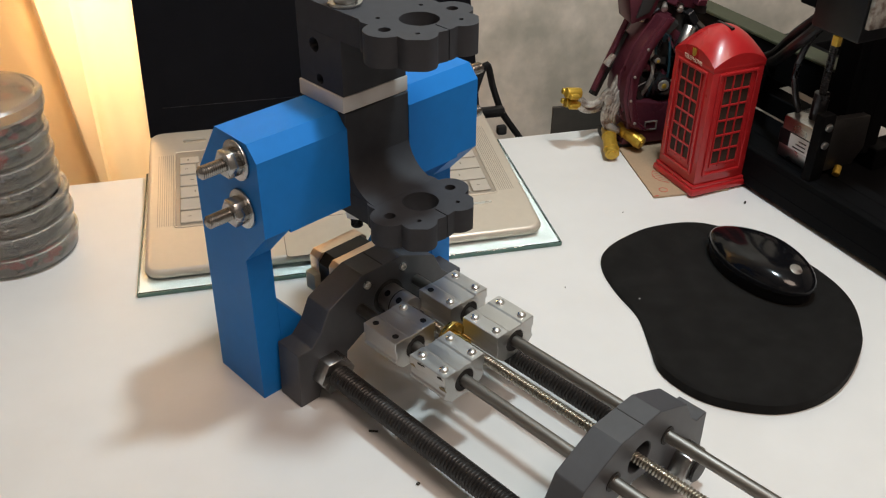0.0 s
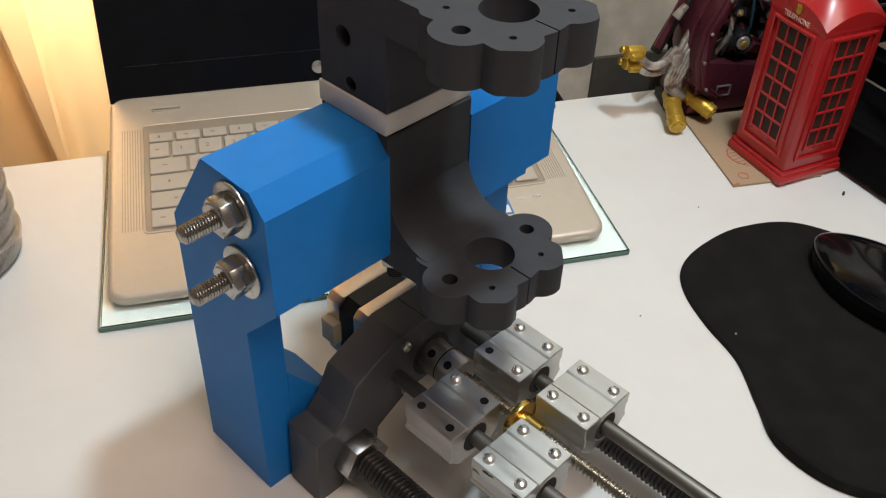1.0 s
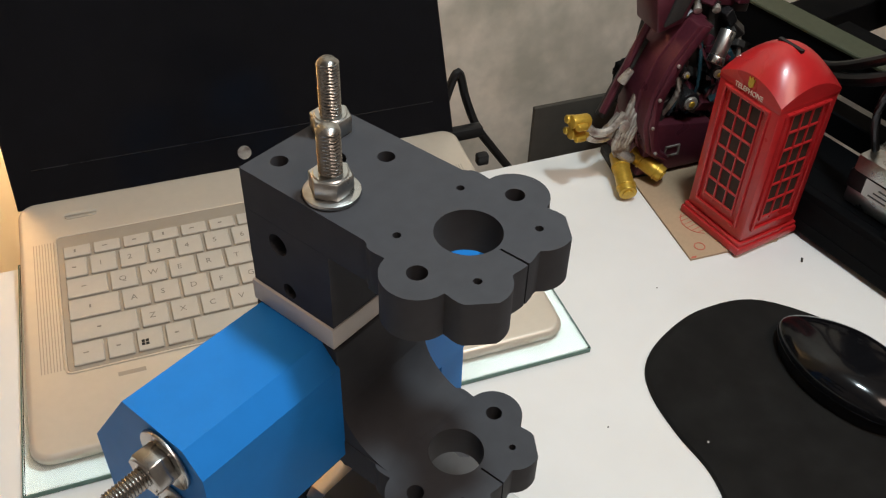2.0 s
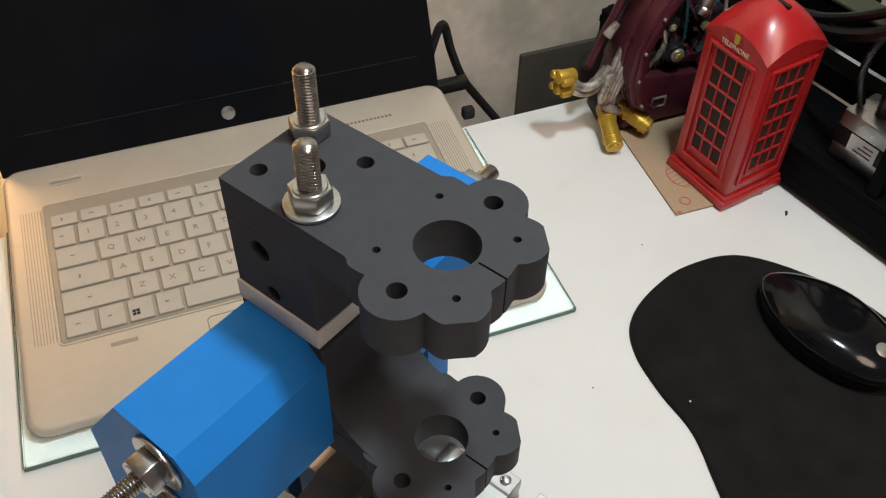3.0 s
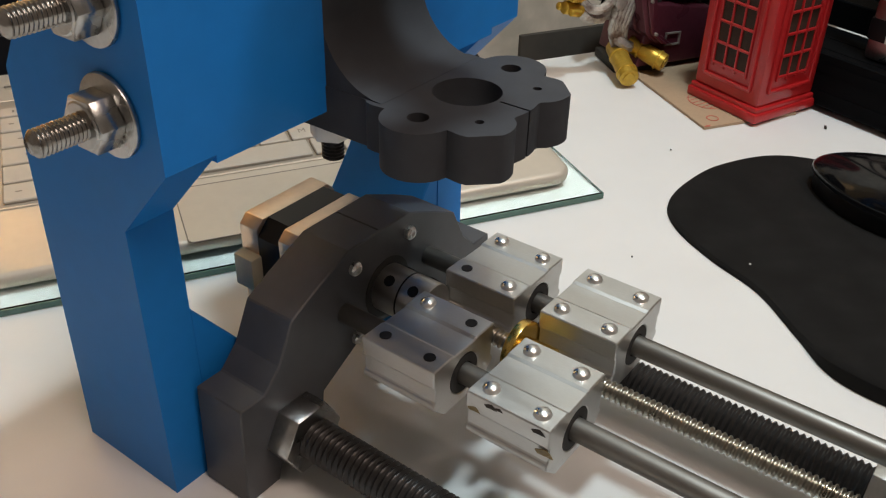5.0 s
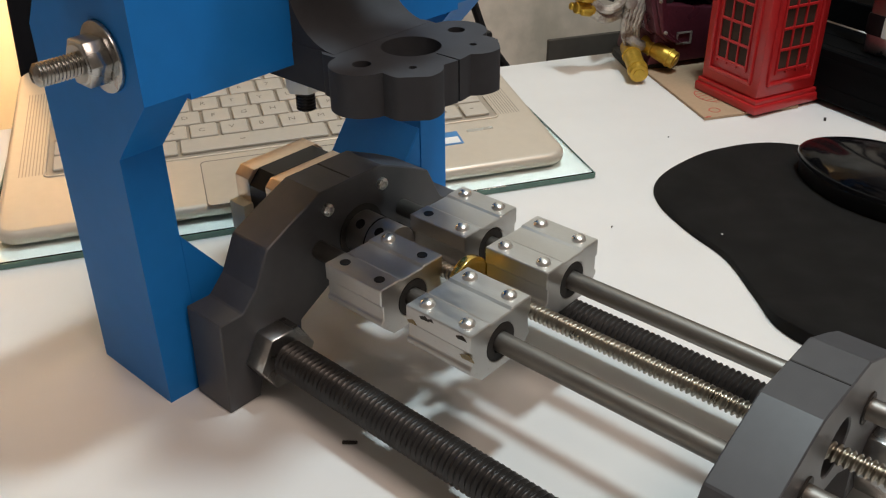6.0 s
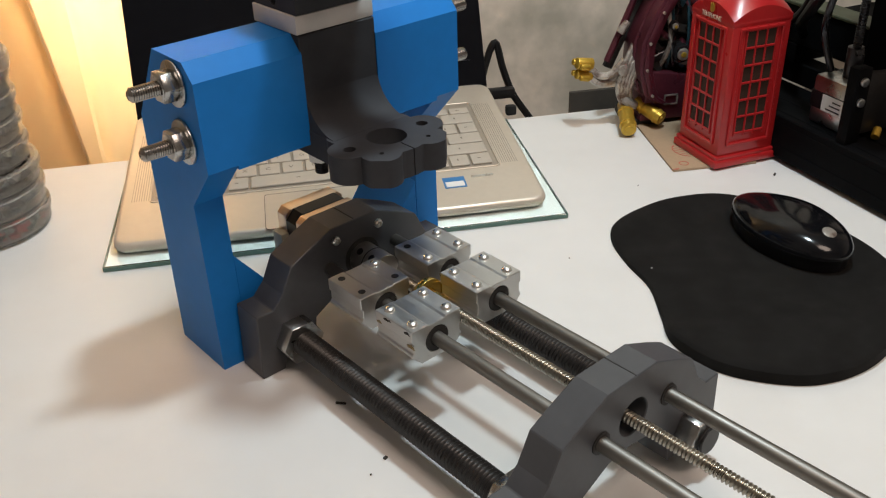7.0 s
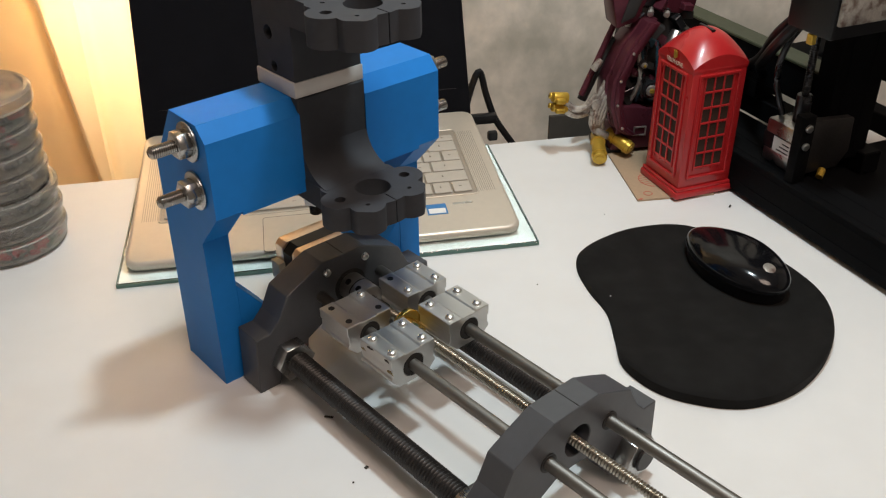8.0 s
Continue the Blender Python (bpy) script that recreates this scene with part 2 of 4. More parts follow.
def lathe(profile, seg=40):
    """A turned shape from (radius, height) pairs, round z."""
    bm = bmesh.new()
    rows = []
    for r, z in profile:
        rows.append([bm.verts.new((r * math.cos(2 * math.pi * i / seg), r * math.sin(2 * math.pi * i / seg), z)) for i in range(seg)])
    for a, b in zip(rows, rows[1:]):
        for i in range(seg):
            bm.faces.new((a[i - 1], a[i], b[i], b[i - 1]))
    bm.faces.new(rows[0])
    bm.faces.new(rows[-1])
    return bm


def threaded(p0, p1, r, pitch, depth, seg=16, steps=5, flat=False):
    """A screw thread from p0 to p1."""
    p0, p1 = Vector(p0), Vector(p1)
    length = (p1 - p0).length
    n = int(length / pitch * steps)
    i, k = np.meshgrid(np.arange(n + 1), np.arange(seg), indexing="ij")
    wave = (i / steps + k / seg) % 1.0
    tri = np.abs(wave * 2 - 1)
    if flat:
        tri = np.clip((tri - 0.25) * 2, 0, 1)
    rad = r - depth * tri
    a = 2 * np.pi * k / seg
    co = np.stack([rad * np.cos(a), rad * np.sin(a), i * length / n], -1).reshape(-1, 3)
    faces = []
    for row in range(n):
        for c in range(seg):
            d = (c + 1) % seg
            faces.append((row * seg + c, row * seg + d, (row + 1) * seg + d, (row + 1) * seg + c))
    faces.append(tuple(range(seg))[::-1])
    faces.append(tuple(n * seg + c for c in range(seg)))
    me = bpy.data.meshes.new("thread")
    me.from_pydata(co.tolist(), [], faces)
    bm = bmesh.new()
    bm.from_mesh(me)
    bpy.data.meshes.remove(me)
    bmesh.ops.transform(bm, matrix=Matrix.Translation(p0) @ (p1 - p0).to_track_quat("Z", "Y").to_matrix().to_4x4(), verts=bm.verts)
    return bm


def tube(points, r, seg=8, taper=1.0):
    """A bent round bar along smooth points."""
    pts = [Vector(p) for p in points]
    fine = []
    for i in range(len(pts) - 1):
        a, b, c, d = pts[max(i - 1, 0)], pts[i], pts[i + 1], pts[min(i + 2, len(pts) - 1)]
        for s in range(6):
            t = s / 6
            fine.append(0.5 * (2 * b + (c - a) * t + (2 * a - 5 * b + 4 * c - d) * t * t + (3 * b - a - 3 * c + d) * t ** 3))
    fine.append(pts[-1])
    bm = bmesh.new()
    rows = []
    up = Vector((0.12, 0.05, 1)).normalized()
    for i, p in enumerate(fine):
        ahead = (fine[min(i + 1, len(fine) - 1)] - fine[max(i - 1, 0)]).normalized()
        side = ahead.cross(up)
        side = side.normalized() if side.length > 1e-4 else Vector((1, 0, 0))
        over = side.cross(ahead)
        q = r * (1 + (taper - 1) * i / (len(fine) - 1))
        rows.append([bm.verts.new(p + q * (math.cos(2 * math.pi * k / seg) * side + math.sin(2 * math.pi * k / seg) * over)) for k in range(seg)])
    for a, b in zip(rows, rows[1:]):
        for k in range(seg):
            bm.faces.new((a[k - 1], a[k], b[k], b[k - 1]))
    bm.faces.new(rows[0])
    bm.faces.new(rows[-1])
    return bm


def hexagon(p0, p1, across, bore=0.0):
    p0, p1 = Vector(p0), Vector(p1)
    bm = prism(ring(0, 0, across / math.sqrt(3), 6), 0, (p1 - p0).length, bevel=0.0004, segments=1)
    bmesh.ops.transform(bm, matrix=Matrix.Translation(p0) @ (p1 - p0).to_track_quat("Z", "Y").to_matrix().to_4x4(), verts=bm.verts)
    return bm


# ---- the room and the desk ----
def structure(name, bm, material, label, category, m=DESK):
    ob = part(name, bm, material)
    ob.matrix_basis = m
    return tagged(ob, label, category, kind="structure")


structure("floor", box(-2.2, 2.2, -2.6, 0.70, -0.80, -0.75), M_FLOOR, "plain brown tiled room floor", "floor")
structure("ceiling", box(-2.2, 2.2, -2.6, 0.70, 2.30, 2.35), M_ROOM, "plain plastered room ceiling", "ceiling")
structure("wall_back", prism([(-2.2, -0.75), (2.2, -0.75), (2.2, 2.30), (-2.2, 2.30)], 0.585, 0.685, "xzy", holes=[[(-1.0, -0.2), (-0.13, -0.2), (-0.13, 1.3), (-1.0, 1.3)]]), M_WALL, "rough grey and beige plastered wall", "wall")
structure("wall_left", box(-2.3, -2.2, -2.6, 1.2, -0.75, 2.30), M_ROOM, "plain beige side wall", "wall")
structure("wall_right", box(2.2, 2.3, -2.6, 0.70, -0.75, 2.30), M_ROOM, "plain beige side wall", "wall")
structure("wall_front", box(-2.2, 2.2, -2.7, -2.6, -0.75, 2.30), M_ROOM, "plain beige wall behind the desk chair side", "wall")

desk = thing("desk", DESK, "white laminate desk pushed near the wall", "desk")
part("tabletop", box(-0.80, 0.95, -0.55, 0.371, -0.025, 0.0, 0.0012, 1), M_TABLE, desk)
for lx in (-0.75, 0.90):
    for ly in (-0.50, 0.32):
        part("leg", box(lx - 0.025, lx + 0.025, ly - 0.025, ly + 0.025, -0.75, -0.025, 0.003), M_TABLE, desk)


def curtain():
    bm = bmesh.new()
    nu, nz = 240, 40
    rows = []
    for j in range(nz + 1):
        z = -0.25 + 1.45 * j / nz
        row = []
        for i in range(nu + 1):
            u = -1.02 + 0.93 * i / nu
            lean = u + 0.10 * z
            fan = (u + 0.262) / (1 + 0.9 * (z + 0.09)) if z > -0.09 else u + 0.262
            fold = 0.020 * (1 - abs(math.sin(fan * 46 + 0.35))) ** 1.6 + 0.006 * math.sin(lean * 24 + 0.6) + 0.003 * math.sin(u * 150 + z * 6)
            row.append(bm.verts.new((u, 0.536 + fold * 0.9, z)))
        rows.append(row)
    for a, b in zip(rows, rows[1:]):
        for i in range(nu):
            bm.faces.new((a[i], a[i + 1], b[i + 1], b[i]))
    # the overlapping layer in front, with a rolled hem along its slanting edge
    rows = []
    for j in range(nz + 1):
        z = -0.25 + 1.45 * j / nz
        edge = -0.287 - 0.11 * z
        row = []
        for i in range(121):
            f = i / 120
            u = -1.02 + (edge + 1.02) * (1 - (1 - f) ** 1.5)
            near = max(0.0, 1 - (edge - u) / 0.05)
            row.append(bm.verts.new((u, 0.498 + 0.017 * math.sin((edge - u) * 70) + 0.020 * near * near, z)))
        row.append(bm.verts.new((edge + 0.0025, 0.521, z)))
        row.append(bm.verts.new((edge + 0.0010, 0.5245, z)))
        row.append(bm.verts.new((edge - 0.006, 0.5235, z)))
        rows.append(row)
    for a, b in zip(rows, rows[1:]):
        for i in range(len(a) - 1):
            bm.faces.new((a[i], a[i + 1], b[i + 1], b[i]))
    bmesh.ops.solidify(bm, geom=list(bm.faces), thickness=0.0008)
    ob = part("curtain", bm, M_CURTAIN)
    ob.matrix_basis = DESK
    return tagged(ob, "thin cream curtain in folds, glowing warm from behind", "curtain")


curtain()

# ---- the printed machine ----
rig = thing("linear_stage", pose(0, 0, 0), "blue and grey printed linear stage with steel rails and aluminium blocks", "machine")
CX = -0.0055   # middle of the frame


def arch():
    """Blue portal: profile of the side cut with the opening of the front."""
    side = [(0.116, 0.193), (0.085, 0.193), (0.077, 0.184), (0.077, 0.136), (0.101, 0.110), (0.101, 0.0), (0.151, 0.0), (0.146, 0.150)]
    halves = []
    for s in (-1, 1):
        xs = [-0.091, -0.0288] if s < 0 else [0.0192, 0.0790]
        out, inn = (xs[0], xs[1]) if s < 0 else (xs[1], xs[0])
        leg_in = out - s * 0.0175
        bm = prism(side, min(out, leg_in), max(out, leg_in), "yzx")
        # beam towards the middle
        beam = [(0.116, 0.193), (0.085, 0.193), (0.077, 0.184), (0.077, 0.1335), (0.1454, 0.1335), (0.146, 0.150)]
        merge(bm, prism(beam, min(inn, leg_in), max(inn, leg_in), "yzx"))
        # sloping corner under the beam
        corner = [(leg_in, 0.1345), (leg_in - s * 0.0035, 0.1345), (leg_in, 0.1290)]
        merge(bm, prism(corner, 0.0835, 0.143, "xzy"))
        # sloping foot brace
        merge(bm, prism([(leg_in, 0.072), (leg_in - s * 0.038, 0.022), (leg_in - s * 0.038, 0.0), (leg_in, 0.0)], 0.1012, 0.149, "xzy", bevel=0.0006, segments=1))
        part("portal_leg", bm, M_BLUE, rig, "blue printed half of the portal with chamfered edges")


arch()


def flower(cx, cy, n=120):
    """The outline of a motor ring: two round ears and four blunt lobes."""
    pts = []
    for i in range(n):
        a = 2 * math.pi * i / n
        d = Vector((math.cos(a), math.sin(a)))
        best = 0.0225
        for lx, ly, r in ((0.024, 0, 0.0115), (-0.024, 0, 0.0115), (0.0155, -0.0155, 0.0105), (-0.0155, -0.0155, 0.0105), (0.0155, 0.0155, 0.0105), (-0.0155, 0.0155, 0.0105)):
            c = Vector((lx, ly))
            along = c.dot(d)
            off = c.length_squared - along * along
            if along > 0 and off < r * r:
                reach = along + math.sqrt(r * r - off)
                if abs(ly) > 0.001:
                    reach = min(reach, 0.0312 / max(abs(math.cos(a - math.atan2(ly, lx))), 0.5))
                best = max(best, reach)
        pts.append((cx + best * d.x, cy + best * d.y))
    return pts


def ring_plate(z0, z1, hole_r, x0, x1, back, more=()):
    """The ring and the block behind it as one outline."""
    cx, cy = -0.0048, 0.041
    round_part = flower(0, 0)
    outline = []
    angles = sorted([2 * math.pi * i / 120 for i in range(120)] + [math.atan2(back - cy, x - cx) for x in (x0, x1)])
    for a in angles:
        d = Vector((math.cos(a), math.sin(a)))
        k = (a / (2 * math.pi) * 120) % 120
        p, q = Vector(round_part[int(k) % 120]), Vector(round_part[(int(k) + 1) % 120])
        reach = p.length + (q.length - p.length) * (k - int(k))
        if d.y > 1e-6:
            side = (x1 - cx) / d.x if d.x > 1e-6 else (x0 - cx) / d.x if d.x < -1e-6 else 9
            block = min((back - cy) / d.y, side)
            if block * d.y > 0.0145 or block > reach:
                reach = max(reach, block)
        outline.append((cx + reach * d.x, cy + reach * d.y))
    slot = [p for p in outline if not (p[1] < cy - 0.01 and abs(p[0] - cx) < 0.0011)]
    front = [i for i, p in enumerate(slot) if p[1] < cy - 0.01 and p[0] < cx]
    at = max(front, key=lambda i: slot[i][0])
    y = slot[at][1]
    slot[at + 1:at + 1] = [(cx - 0.0004, y), (cx - 0.0004, cy - hole_r - 0.0012), (cx + 0.0004, cy - hole_r - 0.0012), (cx + 0.0004, y)]
    holes = [ring(cx, cy, hole_r, 40)] + [ring(cx + s * 0.0242, cy, 0.0033, 16) for s in (-1, 1)]
    holes += [ring(cx + a * 0.0155, cy + b * 0.0155, 0.0014, 10) for a in (-1, 1) for b in (-1, 1)]
    return prism(slot, z0, z1, holes=holes + list(more))


def fillet(x0, x1, y_wall, z_floor, r, back, n=10, up=1):
    """A concave quarter between an upright and a plate."""
    pts = [(back, z_floor - up * 0.002), (y_wall - r, z_floor - up * 0.002)]
    for i in range(n + 1):
        a = radians(90 * i / n)
        pts.append((y_wall - r + r * math.sin(a), z_floor + up * (r - r * math.cos(a))))
    pts.append((back, z_floor + up * r))
    return prism(pts, x0, x1, "yzx")


def brackets():
    low = box(-0.0292, 0.0196, 0.0775, 0.119, 0.1422, 0.193, 0.0006, 1)
    merge(low, ring_plate(0.1268, 0.142, 0.0108, -0.0292, 0.0196, 0.119))
    merge(low, fillet(-0.0288, 0.0192, 0.0779, 0.1421, 0.023, 0.090))
    part("lower_bracket", low, M_GREY, rig, "dark grey printed ring bracket")
    part("spacer", box(-0.0295, 0.0199, 0.0785, 0.1195, 0.1932, 0.2028, 0.0005), M_SPACER, rig, "pale grey printed spacer plate")
    holes = [ring(-0.0175, 0.111, 0.0031, 16), ring(0.0078, 0.086, 0.0031, 16), ring(-0.0050, 0.0985, 0.0046, 24)]
    up = ring_plate(0.2362, 0.2530, 0.0108, -0.0285, 0.0188, 0.1185, holes)
    merge(up, prism([(0.1185, 0.2030), (0.1185, 0.2361), (0.0790, 0.2361), (0.0790, 0.2030)], -0.0285, 0.0188, "yzx", holes=[ring(0.1035, 0.2275, 0.0044, 20), ring(0.1000, 0.2078, 0.0032, 16)]))
    part("upper_bracket", up, M_GREY, rig, "dark grey printed ring bracket with drilled block")
    # Added black discs close the side holes halfway in, so their depths stay dark.
    part("hole_shade_disc", rod((-0.004, 0.1035, 0.2275), (-0.003, 0.1035, 0.2275), 0.0044, seg=20), M_RUBBER, rig)
    part("hole_shade_disc", rod((-0.004, 0.1000, 0.2078), (-0.003, 0.1000, 0.2078), 0.0032, seg=16), M_RUBBER, rig)


brackets()


def stud(p, d, length, r, washer_r, parent, nut=0.0065, across=0.013, start=0.0):
    """A threaded end with its washer and nut, standing out of a face along d."""
    p, d = Vector(p), Vector(d)
    bm = threaded(p, p + d * (length - 0.0012), r, 0.00125, 0.00060, 20, 6)
    merge(bm, rod(p + d * (length - 0.0013), p + d * length, r - 0.0004, r - 0.0016, 20))
    s = part("stud", bm, M_THREAD, parent, "zinc plated threaded stud end", 50)
    low = start
    if washer_r:
        part("washer", rod(p + d * (0.0002 + start), p + d * (0.0018 + start), washer_r, seg=36, bevel=0.0004), M_ZINC, s, "broad flat steel washer")
        low += 0.0018
    out = hexagon(p + d * (low + 0.0001), p + d * (low + nut), across)
    merge(out, rod(p + d * (low + nut - 0.0002), p + d * (low + nut + 0.0004), across * 0.47, across * 0.42, 24))
    part("hex_nut", out, M_ZINC, s, "zinc plated hex nut")
    return s


for z in (0.180, 0.149):
    stud((-0.091, 0.0957, z), (-1, 0, 0), 0.0245, 0.004, 0.0120, rig, 0.0075, 0.0150)
    stud((0.079, 0.0957, z), (1, 0, 0), 0.0225, 0.004, 0.0120, rig, 0.0075, 0.0150)
stud((-0.0185, 0.0855, 0.253), (0, 0, 1), 0.026, 0.004, 0.0095, rig)
stud((0.0072, 0.111, 0.253), (0, 0, 1), 0.028, 0.004, 0, rig)
for x, y in ((-0.0185, 0.0855), (0.0072, 0.111)):
    part("lower_stud", threaded((x, y, 0.1110), (x, y, 0.1265), 0.004, 0.00125, 0.0005, 14, 4), M_OXIDE, rig, "dark threaded stud end under the bracket")
    part("lower_nut", hexagon((x, y, 0.1190), (x, y, 0.1264), 0.013), M_WHITE, rig, "pale lock nut under the bracket")


def plate_outline():
    half = [(0.0, 0.0785), (0.017, 0.0785), (0.034, 0.071), (0.046, 0.065), (0.0535, 0.050), (0.0610, 0.0425), (0.0720, 0.0425), (0.0735, 0.0), (0.0580, 0.0),
            (0.0560, 0.0070), (0.0350, 0.0070), (0.0330, 0.0250), (0.0240, 0.0300), (0.0130, 0.0360), (0.0, 0.0375)]
    return [(CX + x, z) for x, z in half] + [(CX - x, z) for x, z in half[-2:0:-1]]


RAILS = (-0.0258, 0.0230)
RAIL_Z, SCREW_X, SCREW_Z = 0.0535, -0.0020, 0.0522
BIG = (-0.0545, 0.0440)
BIG_Z = 0.0195


def end_plates():
    back = part("end_plate", prism(plate_outline(), 0.0768, 0.0988, "xzy", bevel=0.0005, segments=1), M_GREY_Y, rig, "dark grey printed plate with two feet, carrying the motor", 14)
    # The plate is not drilled here; a black disc paints the bore's dark inside.
    part("bore", rod((SCREW_X, 0.0765, SCREW_Z), (SCREW_X, 0.0772, SCREW_Z), 0.0125, seg=32), M_RUBBER, back, "black disc painting the bore's shade round the coupler")
    for dx, dz in ((0.0155, 0.0155), (-0.0155, 0.0155), (-0.0155, -0.0155), (0.0155, -0.0155)):
        part("screw_head", lathe([(0.0027, 0), (0.0027, 0.0018), (0.0018, 0.0026), (0.0012, 0.0026), (0.0011, 0.0012)], 16), M_SCREW, back, "bright motor screw head").matrix_basis = pose(-0.0045 + dx, 0.0770, 0.0545 + dz, 90, 0, 0)
    part("seam", box(CX - 0.0003, CX + 0.0003, 0.0780, 0.0980, 0.0782, 0.0787), M_RUBBER, back)
    front = part("end_plate", prism(plate_outline(), -0.1280, -0.1090, "xzy", bevel=0.0005, segments=1, holes=[ring(SCREW_X - 0.0008, SCREW_Z + 0.0026, 0.0098, 32)]), M_GREY_Y, rig, "dark grey printed plate with two feet and a round bore", 14)
    part("seam", box(CX + 0.002, CX + 0.0026, -0.1275, -0.1095, 0.0782, 0.0787), M_RUBBER, front)
    for x in RAILS:
        # Black disc on the flat face paints the shade of a recess.
        part("rail_recess_shade", rod((x, -0.1286, RAIL_Z), (x, -0.1270, RAIL_Z), 0.0058, seg=20), M_RUBBER, front, "black disc painting a recess's shade round the rail")


end_plates()
for x in RAILS:
    part("guide_rod", rod((x, 0.0780, RAIL_Z), (x, -0.235, RAIL_Z), 0.0038, seg=24, bevel=0.0006), M_STEEL, rig, "smooth steel guide rod")
part("lead_screw", threaded((SCREW_X, 0.0600, SCREW_Z), (SCREW_X, -0.255, SCREW_Z), 0.0033, 0.0020, 0.0008, 24, 10, True), M_LEAD, rig, "steel trapezoidal lead screw", 60)
for x in BIG:
    big = part("threaded_rod", threaded((x, 0.112 if x > 0 else 0.099, BIG_Z), (x, -0.1415, BIG_Z), 0.0080, 0.0025, 0.0013, 24, 6), M_OXIDE, rig, "thick black threaded rod")
    part("back_nut", hexagon((x, 0.0770, BIG_Z), (x, 0.0670, BIG_Z), 0.0240), M_ZINC, big, "large zinc plated hex nut")
    part("front_nut", hexagon((x, -0.1088, BIG_Z), (x, -0.0965, BIG_Z), 0.0240), M_ZINC, big, "large zinc plated hex nut")
    part("end_nut", hexagon((x, -0.1282, BIG_Z), (x, -0.1390, BIG_Z), 0.0240), M_ZINC, big, "large zinc plated hex nut")


def bearing_block(x, y):
    """Aluminium block: ribs along the sides, bore, four screws."""
    b = new("bearing_block")
    b.parent = rig
    b.matrix_basis = pose(x, y, RAIL_Z)
    tagged(b, "silver aluminium linear bearing block with four screws")
    w, h = 0.0168, 0.0110
    out = [(-w, h), (-0.0062, h), (-0.0057, h - 0.0006), (0.0057, h - 0.0006), (0.0062, h), (w, h), (w, 0.0040), (w - 0.0010, 0.0034), (w - 0.0010, -0.0025), (w, -0.0032), (w, -0.0050),
           (0.0105, -0.0112), (-0.0105, -0.0112), (-w, -0.0050), (-w, -0.0032), (-w + 0.0010, -0.0025), (-w + 0.0010, 0.0034), (-w, 0.0040)]
    part("body", prism(out, -0.0150, 0.0150, "xzy", bevel=0.0004, segments=1, holes=[ring(0, 0, 0.0076, 28)]), M_ALU, b, "", 14)
    for s in (-1, 1):
        part("seal", prism(ring(0, 0, 0.0075, 24), s * 0.0145 - 0.0004, s * 0.0145 + 0.0004, "xzy", holes=[ring(0, 0, 0.0043, 24)]), M_RUBBER, b, "black rubber bearing seal")
    bottom = part("bearing", rod((0, -0.0141, 0), (0, 0.0141, 0), 0.0074, seg=20), M_RUBBER, b, "dark bearing sleeve")
    return b


BLOCKS = [(0.0230, 0.0), (0.0230, 0.0405), (-0.0258, -0.0040), (-0.0258, 0.0385)]
screw_me = mesh_of("screw", lathe([(0.0029, -0.001), (0.0029, 0.0004), (0.0026, 0.0011), (0.0019, 0.0016), (0.0009, 0.0019), (0.0002, 0.0020)], 16), M_SCREW)
hole_me = mesh_of("screw_hole", lathe([(0.0021, -0.001), (0.0021, 0.00025), (0.0004, 0.0002)], 14), M_BLACK)
for x, y in BLOCKS:
    b = bearing_block(x, y)
    for a in (-1, 1):
        for c in (-1, 1):
            empty = (x < 0 and y > 0.02 and not (a > 0 and c > 0)) or (x > 0 and y > 0.02 and a < 0 and c > 0)
            piece("screw_hole" if empty else "screw", hole_me if empty else screw_me, b, pose(a * 0.0115, c * 0.0092, 0.0110))

    if x < 0 and y < 0:
        # grease along the upper edge of the outer side and at the front corner
        for cy, cz, k, m in ((0.0060, 0.0092, 0.0016, M_DUST), (0.0030, 0.0096, 0.0010, M_DUST), (-0.0110, 0.0090, 0.0017, M_DUST), (0.0120, 0.0050, 0.0016, M_GREASE), (-0.0135, 0.0020, 0.0022, M_GREASE)):
            blot = [(cy + k * q * 1.4 * math.cos(a), cz + k * q * 0.7 * math.sin(a)) for a, q in zip((0, 0.9, 1.8, 2.7, 3.6, 4.5, 5.4), (1, 0.7, 1.1, 0.8, 1.2, 0.6, 1.0))]
            part("grease_spot", prism(blot, -0.01695, -0.01665, "yzx"), m, b, "small dark grease smear")


